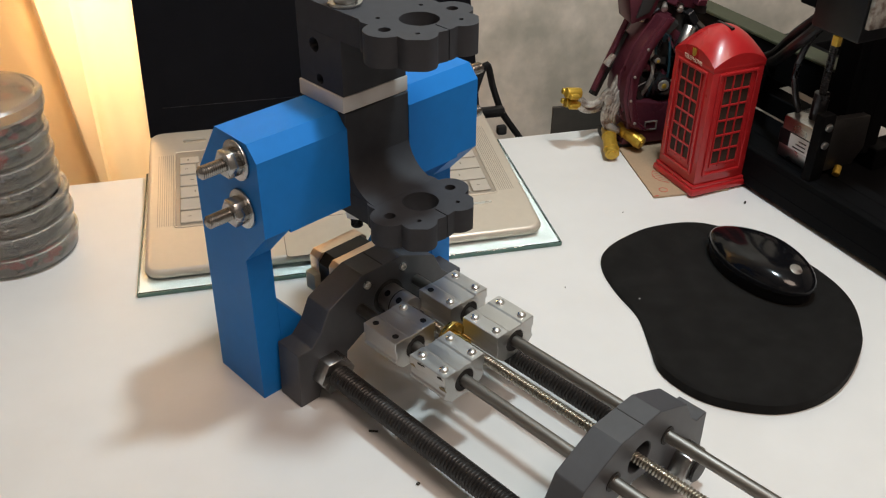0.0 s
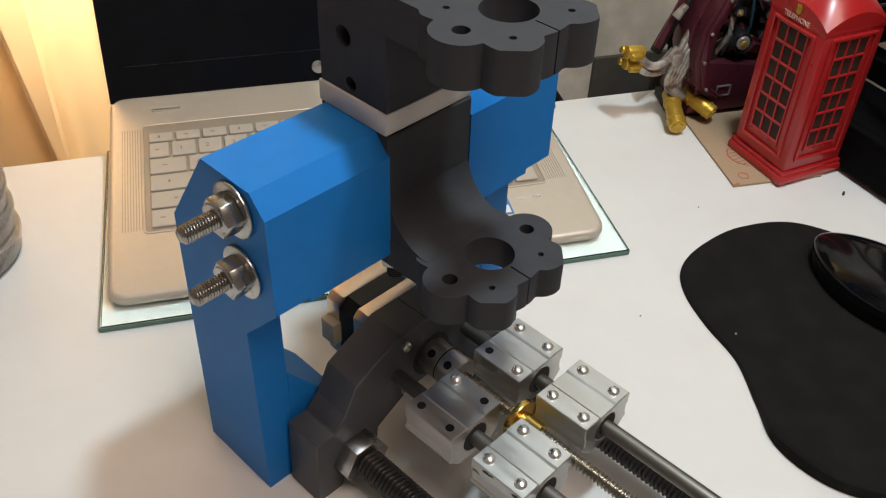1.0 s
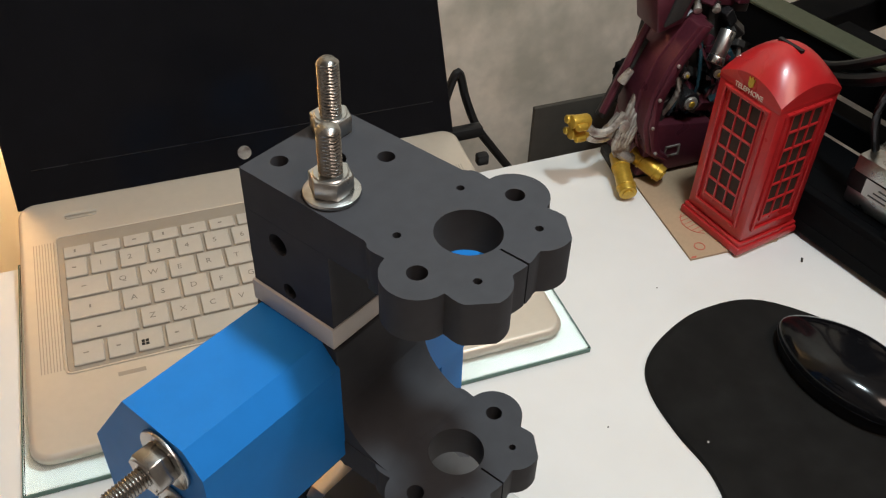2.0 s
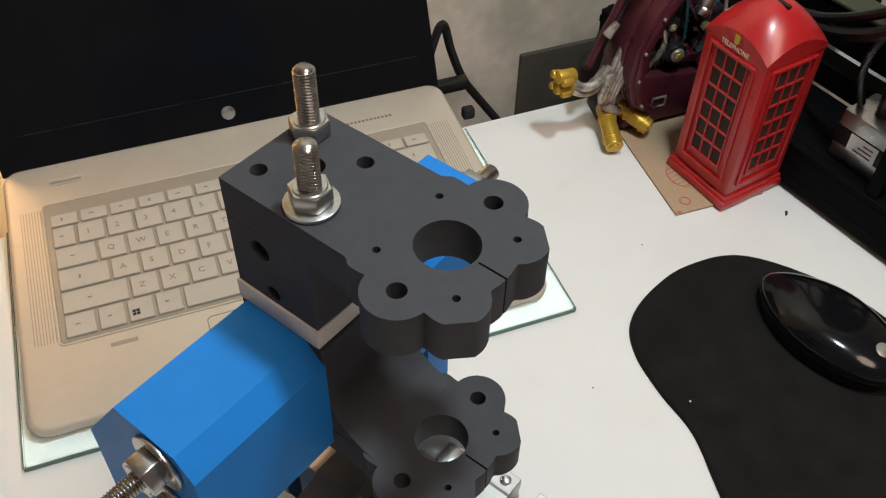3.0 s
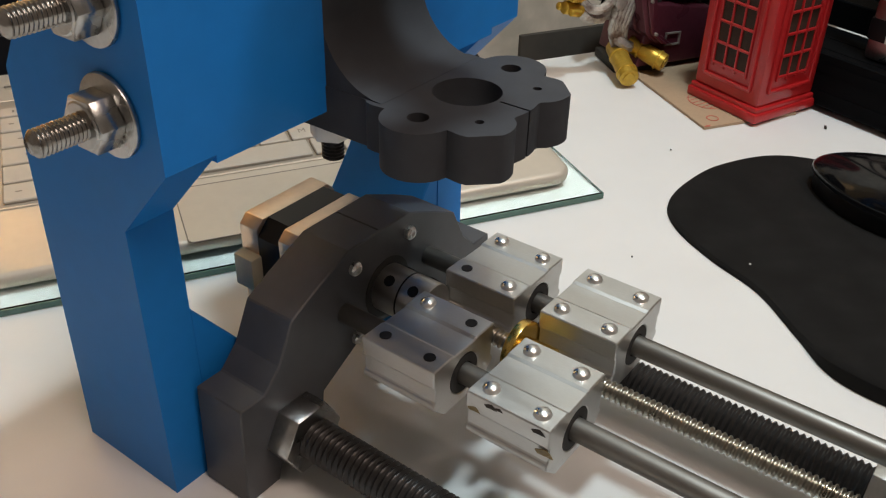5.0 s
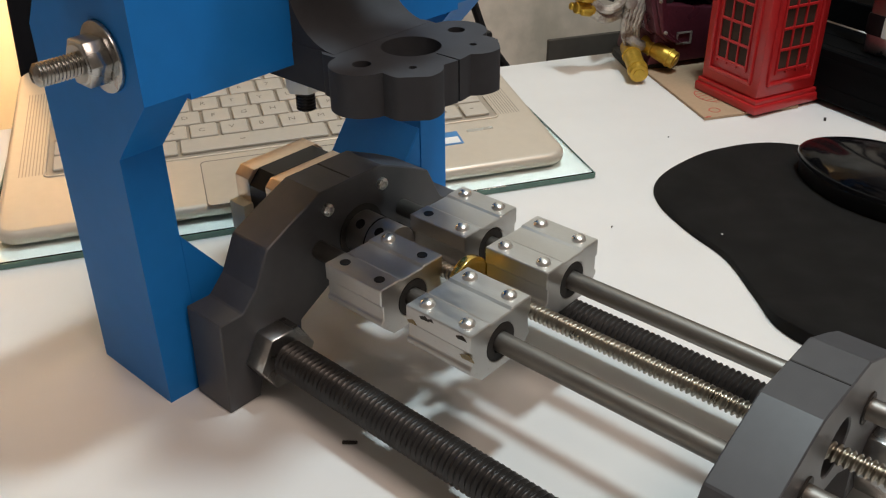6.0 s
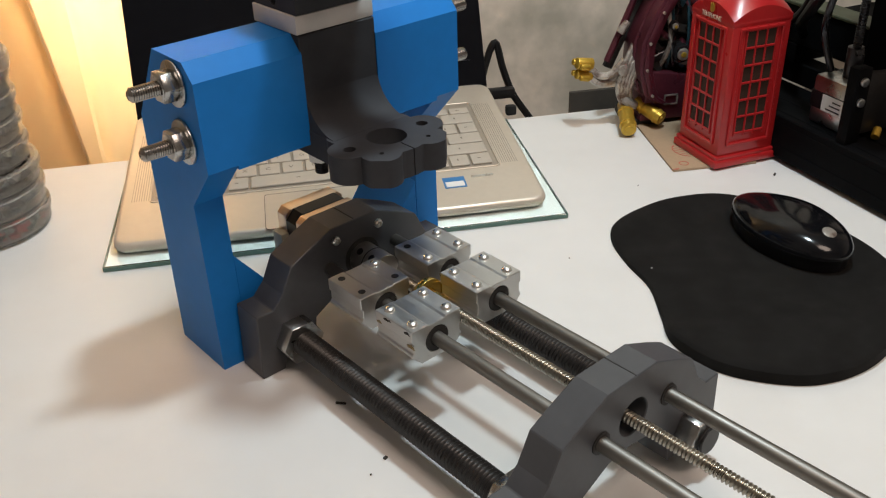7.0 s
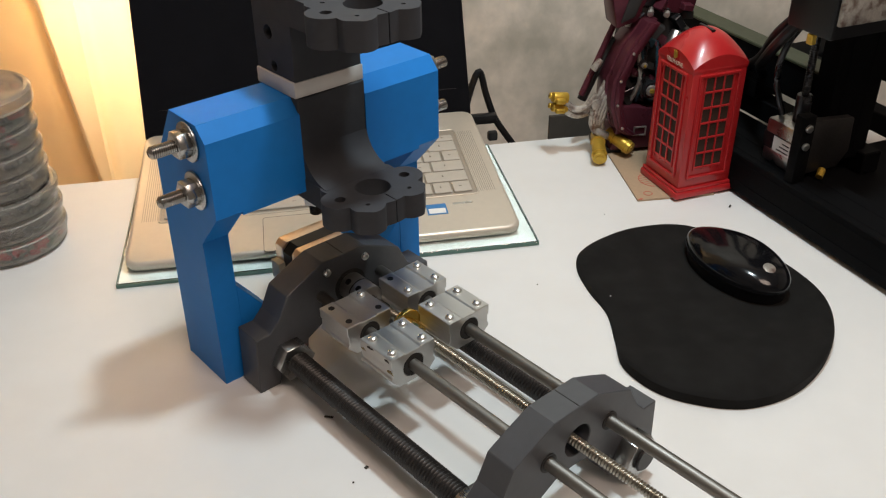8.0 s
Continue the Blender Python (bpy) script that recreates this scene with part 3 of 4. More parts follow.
def drive():
    motor = new("stepper_motor")
    motor.parent = rig
    motor.matrix_basis = pose(-0.0055, 0.0990, 0.0545)
    tagged(motor, "square stepper motor with bare metal ends and black middle")
    def square(c):
        h = 0.0211
        return [(h, h - c), (h - c, h), (-h + c, h), (-h, h - c), (-h, -h + c), (-h + c, -h), (h - c, -h), (h, -h + c)]
    part("front_cap", prism(square(0.0035), 0.0, 0.0090, "xzy", bevel=0.0004), M_WARM_STEEL, motor, "bare metal motor end cap")
    part("stator", prism(square(0.0060), 0.0090, 0.0200, "xzy"), M_BLACK, motor, "black laminated motor middle")
    part("rear_cap", prism(square(0.0035), 0.0200, 0.0295, "xzy", bevel=0.0004), M_WARM_STEEL, motor, "bare metal motor end cap")
    part("socket", box(-0.0262, -0.0205, 0.0190, 0.0290, -0.0070, 0.0070, 0.0006), M_CREAM, motor, "ivory plastic motor connector")
    coupler = part("coupler", rod((SCREW_X, 0.0772, SCREW_Z), (SCREW_X, 0.0540, SCREW_Z), 0.0095, seg=32, bevel=0.0006), M_ALU, rig, "round aluminium shaft coupler with grub screws")
    for y in (0.0710, 0.0600):
        for a in (35, 125):
            d = Vector((math.cos(radians(a)), 0, math.sin(radians(a))))
            c = Vector((SCREW_X, y, SCREW_Z))
            part("grub_screw", rod(c + d * 0.0088, c + d * 0.0097, 0.0022, seg=14), M_BLACK, coupler, "dark grub screw")
    part("coupler_slit", lathe([(0.0096, -0.0003), (0.0097, -0.0003), (0.0097, 0.0003), (0.0096, 0.0003)], 32), M_BLACK, coupler).matrix_basis = pose(SCREW_X, 0.0655, SCREW_Z, 90, 0, 0)
    nut = part("lead_nut", rod((SCREW_X, 0.0150, SCREW_Z), (SCREW_X, 0.0185, SCREW_Z), 0.0105, seg=32, bevel=0.0004), M_BRASS, rig, "brass flanged lead screw nut")
    part("barrel", rod((SCREW_X, 0.0040, SCREW_Z), (SCREW_X, 0.0152, SCREW_Z), 0.0051, seg=24), M_BRASS, nut)


drive()

# ---- the laptop on its glass ----


def TURN_AT(u, v, a):
    return pose(u, v, 0) @ pose(0, 0, 0, 0, 0, a) @ pose(-u, -v, 0)


plate = thing("glass_plate", DESK @ TURN_AT(-0.21, 0.1765, -1.0), "pale green glass sheet under the laptop", "glass sheet")
pane = part("pane", box(-0.2130, 0.1255, 0.1765, 0.3700, 0.0005, 0.0040, 0.0006, 1), M_GLASS, plate)
pane.visible_shadow = False
part("ground_edge", box(-0.2130, 0.1255, 0.1757, 0.1764, 0.0005, 0.0036), M_EDGE, plate, "dark green ground edge")
part("ground_edge", box(0.1256, 0.1262, 0.1765, 0.3700, 0.0005, 0.0036), M_EDGE, plate, "dark green ground edge")
part("ground_edge", box(-0.2137, -0.2131, 0.1765, 0.3700, 0.0005, 0.0036), M_EDGE, plate, "dark green ground edge")

laptop = thing("laptop", DESK @ TURN_AT(-0.204, 0.19, -1.0) @ pose(0, 0.34, 0.0240, 4.2) @ pose(0, -0.34, -0.0190), "open champagne coloured laptop with dark screen on a glass sheet", "laptop")
LZ = 0.0190


def lid_outline():
    """Square at the hinge, round at the top."""
    top = [p for p in rounded(-0.2075, 0.1150, 0.0, 0.215, 0.008) if p[1] > 0.1]
    return top + [(-0.2075, -0.0010), (0.1150, -0.0010)]


def laptop_parts():
    bm = prism(rounded(-0.2075, 0.1150, 0.1885, 0.4030, 0.012), LZ - 0.0085, LZ, bevel=0.0038, segments=5)
    base = part("base", bm, M_LAPTOP, laptop, "champagne metal laptop base")
    part("underside", prism([(0.2060, LZ - 0.0083), (0.2060, LZ - 0.0099), (0.3980, LZ - 0.0240), (0.3980, LZ - 0.0083)], -0.1980, 0.1090, "yzx"), M_GUN, laptop, "dark grey laptop underside")
    # keyboard well
    k = part("keyboard", prism(rounded(-0.1835, 0.0890, 0.2450, 0.3620, 0.003), LZ - 0.0002, LZ + 0.0006, bevel=0.0003, segments=1), M_DECK_SHADE, laptop, "silver keyboard tray with a raised rim")
    part("tray_rim", prism(rounded(-0.1850, 0.0905, 0.2435, 0.3635, 0.004), LZ - 0.0002, LZ + 0.0009, bevel=0.0003, segments=1, holes=[rounded(-0.1836, 0.0891, 0.2449, 0.3621, 0.003)]), M_LAPTOP, k, "bright raised rim")
    shapes = {}

    def key(u, v, w, h, sign):
        tag = (round(w, 4), round(h, 4))
        if tag not in shapes:
            shapes[tag] = mesh_of("key", box(-w / 2, w / 2, -h / 2, h / 2, 0.0, 0.0020, 0.0005, 1), M_KEY)
        piece("key", shapes[tag], k, pose(u + w / 2, v + h / 2, LZ + 0.0006))
        if sign in letters:
            piece("legend", letters[sign], k, pose(u + w * 0.30, v + h * 0.36, LZ + 0.0026))
        else:
            piece("legend", marks[(round(u * 1e4) + round(v * 1e4)) % 3], k, pose(u + w * 0.42, v + h * 0.5, LZ + 0.0026))

    marks = [mesh_of("legend", box(-a, a, -b, b, 0.0, 0.00012), M_KEYMARK) for a, b in ((0.0013, 0.0005), (0.0006, 0.0014), (0.0016, 0.0004))]
    letters = {}
    for sign in "QWERTYUIOPASDFGHJKLZXCVBNM1234567890":
        cu = bpy.data.curves.new("legend", "FONT")
        cu.body, cu.size, cu.extrude, cu.resolution_u = sign, 0.0062, 0.00006, 2
        letters[sign] = bpy.data.meshes.new_from_object(bpy.data.objects.new("scratch", cu))
        letters[sign].materials.append(M_KEYMARK)
    flag = box(-0.0022, -0.0002, -0.0022, -0.0002, 0, 0.00012)
    for a, b in ((0.0002, -0.0022), (-0.0022, 0.0002), (0.0002, 0.0002)):
        merge(flag, box(a, a + 0.002, b, b + 0.002, 0, 0.00012))
    letters["#"] = mesh_of("legend", flag, M_BLACK)
    signs = ["~~#~~~~~~~~", "~ZXCVBNM~~~~", "~ASDFGHJKL~~~", "~QWERTYUIOP~~~", "~1234567890~~~", "~" * 14]
    gap, v = 0.0021, 0.2475
    rows = [
        (0.0163, [1.15, 1, 1, 1, 5.2, 1, 1, 1, 1, 1, 1.05]),
        (0.0163, [2.25, 1, 1, 1, 1, 1, 1, 1, 1, 1, 1, 2.15]),
        (0.0163, [1.75, 1, 1, 1, 1, 1, 1, 1, 1, 1, 1, 1, 1.65]),
        (0.0163, [1.45, 1, 1, 1, 1, 1, 1, 1, 1, 1, 1, 1, 1, 0.95]),
        (0.0163, [0.85, 1, 1, 1, 1, 1, 1, 1, 1, 1, 1, 1, 1, 1.55]),
        (0.0098, [1.1] * 14),
    ]
    for (h, widths), line in zip(rows, signs):
        u = -0.1795
        unit = (0.2660) / sum(widths)
        for w, sign in zip(widths, line):
            key(u, v, unit * w - gap, h, sign)
            u += unit * w
        v += h + gap
    pad = part("touchpad", prism(rounded(-0.0980, 0.0050, 0.1880, 0.2370, 0.003), LZ - 0.0002, LZ + 0.0002), M_LAPTOP, laptop, "champagne touchpad with thin bright rim")
    part("rim", prism(rounded(-0.0986, 0.0056, 0.1874, 0.2376, 0.0034), LZ - 0.0003, LZ + 0.0003, holes=[rounded(-0.0980, 0.0050, 0.1880, 0.2370, 0.003)]), M_KEYMARK, pad)
    part("power_key", prism(rounded(-0.1770, -0.1560, 0.3790, 0.3850, 0.003), LZ, LZ + 0.0008, bevel=0.0003, segments=1), M_KEY, laptop, "oval silver power key")
    part("sticker", box(0.0400, 0.0575, 0.2170, 0.2330, LZ, LZ + 0.0003), M_STICKER, laptop, "small blue and white sticker")
    part("sticker_panel", box(0.0415, 0.0560, 0.2185, 0.2260, LZ + 0.0003, LZ + 0.0005), M_WHITE, laptop)
    part("silver_sticker", box(0.0640, 0.0810, 0.2300, 0.2330, LZ, LZ + 0.0003), M_SCREW, laptop, "small bright metal sticker")
    part("word_bar", box(-0.1560, -0.1400, 0.2340, 0.2370, LZ, LZ + 0.0001), M_DECK_SHADE, laptop, "faint embossed mark")
    for i in range(9):
        part("grille_groove", box(-0.1985 + i * 0.0018, -0.1979 + i * 0.0018, 0.2480, 0.3590, LZ, LZ + 0.0001), M_DECK_SHADE, laptop)
        part("grille_groove", box(0.0905 + i * 0.0018, 0.0911 + i * 0.0018, 0.2480, 0.3590, LZ, LZ + 0.0001), M_DECK_SHADE, laptop)
    part("hinge", rod((-0.150, 0.4060, LZ - 0.003), (0.056, 0.4060, LZ - 0.003), 0.0035, seg=16), M_BLACK, laptop, "black hinge barrel")
    for i in range(12):
        part("word_bar", box(0.0330 + i * 0.0030, 0.0350 + i * 0.0030, 0.3760, 0.3782, LZ, LZ + 0.0001), M_KEYMARK, laptop)
    lid = new("lid")
    lid.parent = laptop
    lid.matrix_basis = pose(0, 0.4010, LZ - 0.0028, 90 - 29.2, 0, 0)
    tagged(lid, "laptop lid with black bezel and dark screen")
    part("bezel", prism(lid_outline(), -0.0055, 0.0, bevel=0.0006, segments=1), M_SCREEN, lid, "black plastic screen bezel")
    part("panel", box(-0.1925, 0.1015, 0.0260, 0.2030, -0.0005, 0.0002), M_SCREEN, lid, "dark switched-off screen")
    part("panel_edge", box(-0.1925, 0.1015, 0.0255, 0.0260, -0.0003, 0.0005), M_GUN, lid)
    part("badge", rod((-0.0475, 0.0125, 0.0), (-0.0475, 0.0125, 0.0004), 0.0050, seg=24), M_SILVER, lid, "round silver badge")
    part("shell", prism(lid_outline(), -0.0085, -0.0056), M_LAPTOP, lid, "champagne lid shell")


laptop_parts()

# ---- mouse mat and mouse ----
def closed_curve(anchors, n=6):
    out = []
    k = len(anchors)
    for i in range(k):
        a, b, c, d = (Vector(anchors[(i + j) % k]) for j in (-1, 0, 1, 2))
        for s in range(n):
            t = s / n
            p = 0.5 * (2 * b + (c - a) * t + (2 * a - 5 * b + 4 * c - d) * t * t + (3 * b - a - 3 * c + d) * t ** 3)
            out.append((p.x, p.y))
    return out


MAT = [(0.188, 0.037), (0.208, 0.052), (0.238, 0.055), (0.275, 0.047), (0.309, 0.020), (0.321, -0.039), (0.311, -0.090), (0.289, -0.123), (0.252, -0.146),
       (0.211, -0.1575), (0.175, -0.157), (0.144, -0.144), (0.124, -0.120), (0.115, -0.095), (0.119, -0.066), (0.137, -0.044), (0.159, -0.018), (0.172, 0.011)]


def mouse_mat():
    t = thing("mouse_mat", pose(0, 0, 0), "black foam mouse mat with a wrist rest", "mouse mat")
    outline = closed_curve(MAT)
    c = Vector((0.215, -0.055))
    ahead = (Vector((0.165, -0.125)) - c).normalized()

    def height(p):
        w = min(max(((p - c).dot(ahead) - 0.030) / 0.045, 0), 1)
        return 0.0036 + 0.0060 * w * w * (3 - 2 * w)

    bm = bmesh.new()
    rows = [[bm.verts.new((p[0], p[1], 0.0003)) for p in outline]]
    for k in (1.0, 0.985, 0.96, 0.9, 0.8, 0.65, 0.5, 0.35, 0.2):
        row = []
        for p in outline:
            q = c + (Vector(p) - c) * k
            drop = 0.0018 if k == 1.0 else 0.0005 if k == 0.985 else 0.0
            row.append(bm.verts.new((q.x, q.y, height(q) - drop)))
        rows.append(row)
    for a, b in zip(rows, rows[1:]):
        for i in range(len(a)):
            bm.faces.new((a[i - 1], a[i], b[i], b[i - 1]))
    bm.faces.new(rows[-1])
    bm.faces.new(rows[0])
    part("sheet", bm, M_PAD, t, "black foam sheet swelling into a wrist rest")
    return t


mouse_mat()


def mouse():
    t = thing("computer_mouse", pose(0.2730, -0.0497, 0.0036, 0, 0, -15), "glossy black computer mouse on the mat", "mouse")
    bm = bmesh.new()
    n, m = 48, 14
    rows = []
    for j in range(m + 1):
        f = j / m
        ring_ = []
        for i in range(n):
            a = 2 * math.pi * i / n
            c, s = math.cos(a), math.sin(a)
            e = 1.88
            k = (abs(c) ** e + abs(s) ** e) ** (-1 / e)
            shrink = math.cos(f * math.pi / 2) ** 0.62 if j < m else 0.0
            x, y = 0.0290 * k * c * shrink * (1.0 - 0.13 * s * abs(s)), 0.0510 * k * s * shrink
            z = 0.0110 + 0.0155 * math.sin(f * math.pi / 2) * (1 - 0.20 * (y / 0.0500) ** 2 - 0.10 * y / 0.0500)
            ring_.append(bm.verts.new((x, y, z)))
        rows.append(ring_)
    for a, b in zip(rows, rows[1:]):
        for i in range(n):
            bm.faces.new((a[i - 1], a[i], b[i], b[i - 1]))
    bmesh.ops.remove_doubles(bm, verts=bm.verts, dist=1e-6)
    part("shell", bm, M_GLOSS, t, "glossy black shell")

    def outline(scale):
        out = []
        for i in range(48):
            a = 2 * math.pi * i / 48
            c, s = math.cos(a), math.sin(a)
            k = (abs(c) ** 1.88 + abs(s) ** 1.88) ** (-1 / 1.88)
            out.append((0.0290 * k * c * scale * (1.0 - 0.13 * s * abs(s)), 0.0510 * k * s * scale))
        return out

    base = outline(0.95)
    part("base", prism(base, 0.0, 0.0109, bevel=0.0008), M_BLACK, t, "matt black underside")
    part("trim", prism(outline(1.003), 0.0107, 0.0111), M_GUN, t, "thin bright seam line")
    part("wheel", rod((-0.0030, 0.0330, 0.0138), (0.0030, 0.0330, 0.0138), 0.0062, seg=24, bevel=0.001), M_RUBBER, t, "black rubber scroll wheel")
    badge = part("badge", lathe([(0.0048, 0.0), (0.0048, 0.0005), (0.0040, 0.0008), (0.0002, 0.0009)], 24), M_SILVER, t, "round silver badge")
    badge.matrix_basis = pose(-0.0005, -0.0345, 0.0235, 19, 0, 0)


mouse()

# ---- the telephone box money bank ----
card = thing("cardboard_sheet", pose(0.340, 0.056, 0, 0, 0, -20.5), "brown cardboard with red pen scribbles under the red bank", "cardboard")
part("sheet", prism([(-0.031, 0.0105), (0.040, -0.004), (0.075, 0.030), (0.060, 0.110), (-0.008, 0.105)], 0.0003, 0.0020), M_CARD, card)
HALF = [(0.0150 * math.cos(radians(a)), 0.0150 * math.sin(radians(a))) for a in range(120, 245, 6)]
part("pen_arc", prism([(x + 0.0045, y + 0.040) for x, y in HALF] + [(x * 0.95 + 0.0045, y * 0.95 + 0.040) for x, y in reversed(HALF)], 0.0020, 0.0022), M_INK, card, "red pen arc")
for i in range(6):
    part("pen_stroke", box(-0.0100 + 0.0012 * abs(i - 2.5), -0.0005, 0.0302 + 0.0040 * i, 0.0307 + 0.0040 * i, 0.0020, 0.0022), M_INK, card, "red pen stroke")
part("ink_blot", prism([(-0.031, 0.0110), (-0.027, 0.0098), (-0.025, 0.0110), (-0.028, 0.0120)], 0.0020, 0.0023), M_INK, card, "blot of red ink")
part("pen_ring", prism(ring(-0.016, 0.018, 0.0042, 16), 0.0020, 0.0022, holes=[ring(-0.016, 0.018, 0.0034, 16)]), M_INK, card, "red pen circle")


def telephone_bank():
    t = thing("telephone_box_bank", pose(0.3375, 0.0530, 0.0021, 0, 0, -20.5) @ Matrix.Diagonal((1, 1, 1.08, 1)), "red metal telephone box money bank on cardboard", "money bank")
    W = 0.0605
    part("plinth", box(0, W, 0, W, 0, 0.0062, 0.0016), M_RED, t, "red stepped plinth")
    part("plinth_step", box(0.0014, W - 0.0014, 0.0014, W - 0.0014, 0.0060, 0.0092, 0.0010), M_RED, t)
    a, b = 0.0030, W - 0.0030
    body = part("body", box(a, b, a, b, 0.0090, 0.1120, 0.0018), M_RED, t, "red enamelled body")
    # curved head: four low gables under a domed roof
    bm = box(a - 0.0002, b + 0.0002, a - 0.0002, b + 0.0002, 0.1080, 0.1126, 0.0008)
    c = W / 2
    n = 20
    rows = []
    for i in range(n + 1):
        row = []
        for j in range(n + 1):
            x, y = -1 + 2 * i / n, -1 + 2 * j / n
            h = 0.0240 * (1 - 0.62 * x * x - 0.62 * y * y + 0.24 * x * x * y * y)
            row.append(bm.verts.new((c + x * (c - a + 0.0002), c + y * (c - a + 0.0002), 0.1124 + max(h, 0))))
        rows.append(row)
    for i in range(n):
        for j in range(n):
            bm.faces.new((rows[i][j], rows[i + 1][j], rows[i + 1][j + 1], rows[i][j + 1]))
    low = {}
    border = [rows[i][0] for i in range(n)] + [rows[n][j] for j in range(n)] + [rows[i][n] for i in range(n, 0, -1)] + [rows[0][j] for j in range(n, 0, -1)]
    for v in border:
        low[v] = bm.verts.new((v.co.x, v.co.y, 0.1118))
    for i in range(len(border)):
        p, q = border[i - 1], border[i]
        bm.faces.new((p, q, low[q], low[p]))
    part("head", bm, M_RED, t, "red domed head")
    part("coin_slot", box(c - 0.010, c + 0.010, c - 0.0015, c + 0.0015, 0.1335, 0.1364), M_BLACK, t, "dark coin slot in the roof").matrix_basis = Matrix.Translation((c, c, 0)) @ pose(0, 0, 0, 0, 0, 90) @ Matrix.Translation((-c, -c, 0))
    pane_me = mesh_of("pane", box(-0.0045, 0.0045, -0.0002, 0.0006, -0.0058, 0.0058), M_PANE)
    bar_v = mesh_of("glazing_bar", box(-0.0007, 0.0007, -0.0014, 0.0006, -0.0420, 0.0420, 0.0003, 1), M_RED)
    bar_h = mesh_of("glazing_bar", box(-0.0146, 0.0146, -0.0014, 0.0006, -0.0008, 0.0008, 0.0003, 1), M_RED)
    fr_v = mesh_of("door_frame", box(-0.0011, 0.0011, -0.0018, 0.0006, -0.0440, 0.0440, 0.0004, 1), M_RED)
    fr_h = mesh_of("door_frame", box(-0.0203, 0.0203, -0.0018, 0.0006, -0.0011, 0.0011, 0.0004, 1), M_RED)
    for turn in (0, 90, 180, 270):
        m = Matrix.Translation((c, c, 0)) @ pose(0, 0, 0, 0, 0, turn) @ Matrix.Translation((0, -(c - a), 0))
        for r in range(6):
            z = 0.0330 + r * 0.0131
            for k in (-1, 0, 1):
                piece("pane", pane_me, body, m @ pose(k * 0.0094, 0, z))
        for k in (-1.5, -0.5, 0.5, 1.5):
            piece("glazing_bar", bar_v, body, m @ pose(k * 0.0094, 0, 0.0658))
        for r in range(7):
            piece("glazing_bar", bar_h, body, m @ pose(0, 0, 0.0330 + (r - 0.5) * 0.0131))
        for s in (-1, 1):
            piece("door_frame", fr_v, body, m @ pose(s * 0.0196, 0, 0.0620))
            piece("door_frame", fr_h, body, m @ pose(0, 0, 0.0620 + s * 0.0440))
        if turn in (90, 270):
            cu = bpy.data.curves.new("sign_word", "FONT")
            cu.body, cu.size, cu.align_x, cu.extrude = "TELEPHONE", 0.0046, "CENTER", 0.0002
            me = bpy.data.meshes.new_from_object(bpy.data.objects.new("scratch", cu))
            me.materials.append(M_SIGN)
            piece("sign_word", me, body, m @ pose(0, -0.0011, 0.1098, 90, 0, 0))
            crest = piece("crest", mesh_of("crest", prism([(-0.003, 0.004), (-0.0015, 0.002), (0, 0.0045), (0.0015, 0.002), (0.003, 0.004), (0.0024, -0.003), (0, -0.0042), (-0.0024, -0.003)], 0, 0.0010, "xzy"), M_GOLD), body, m @ pose(0, -0.0014, 0.1172) @ Matrix.Diagonal((0.8, 1, 0.8, 1)))


telephone_bank()

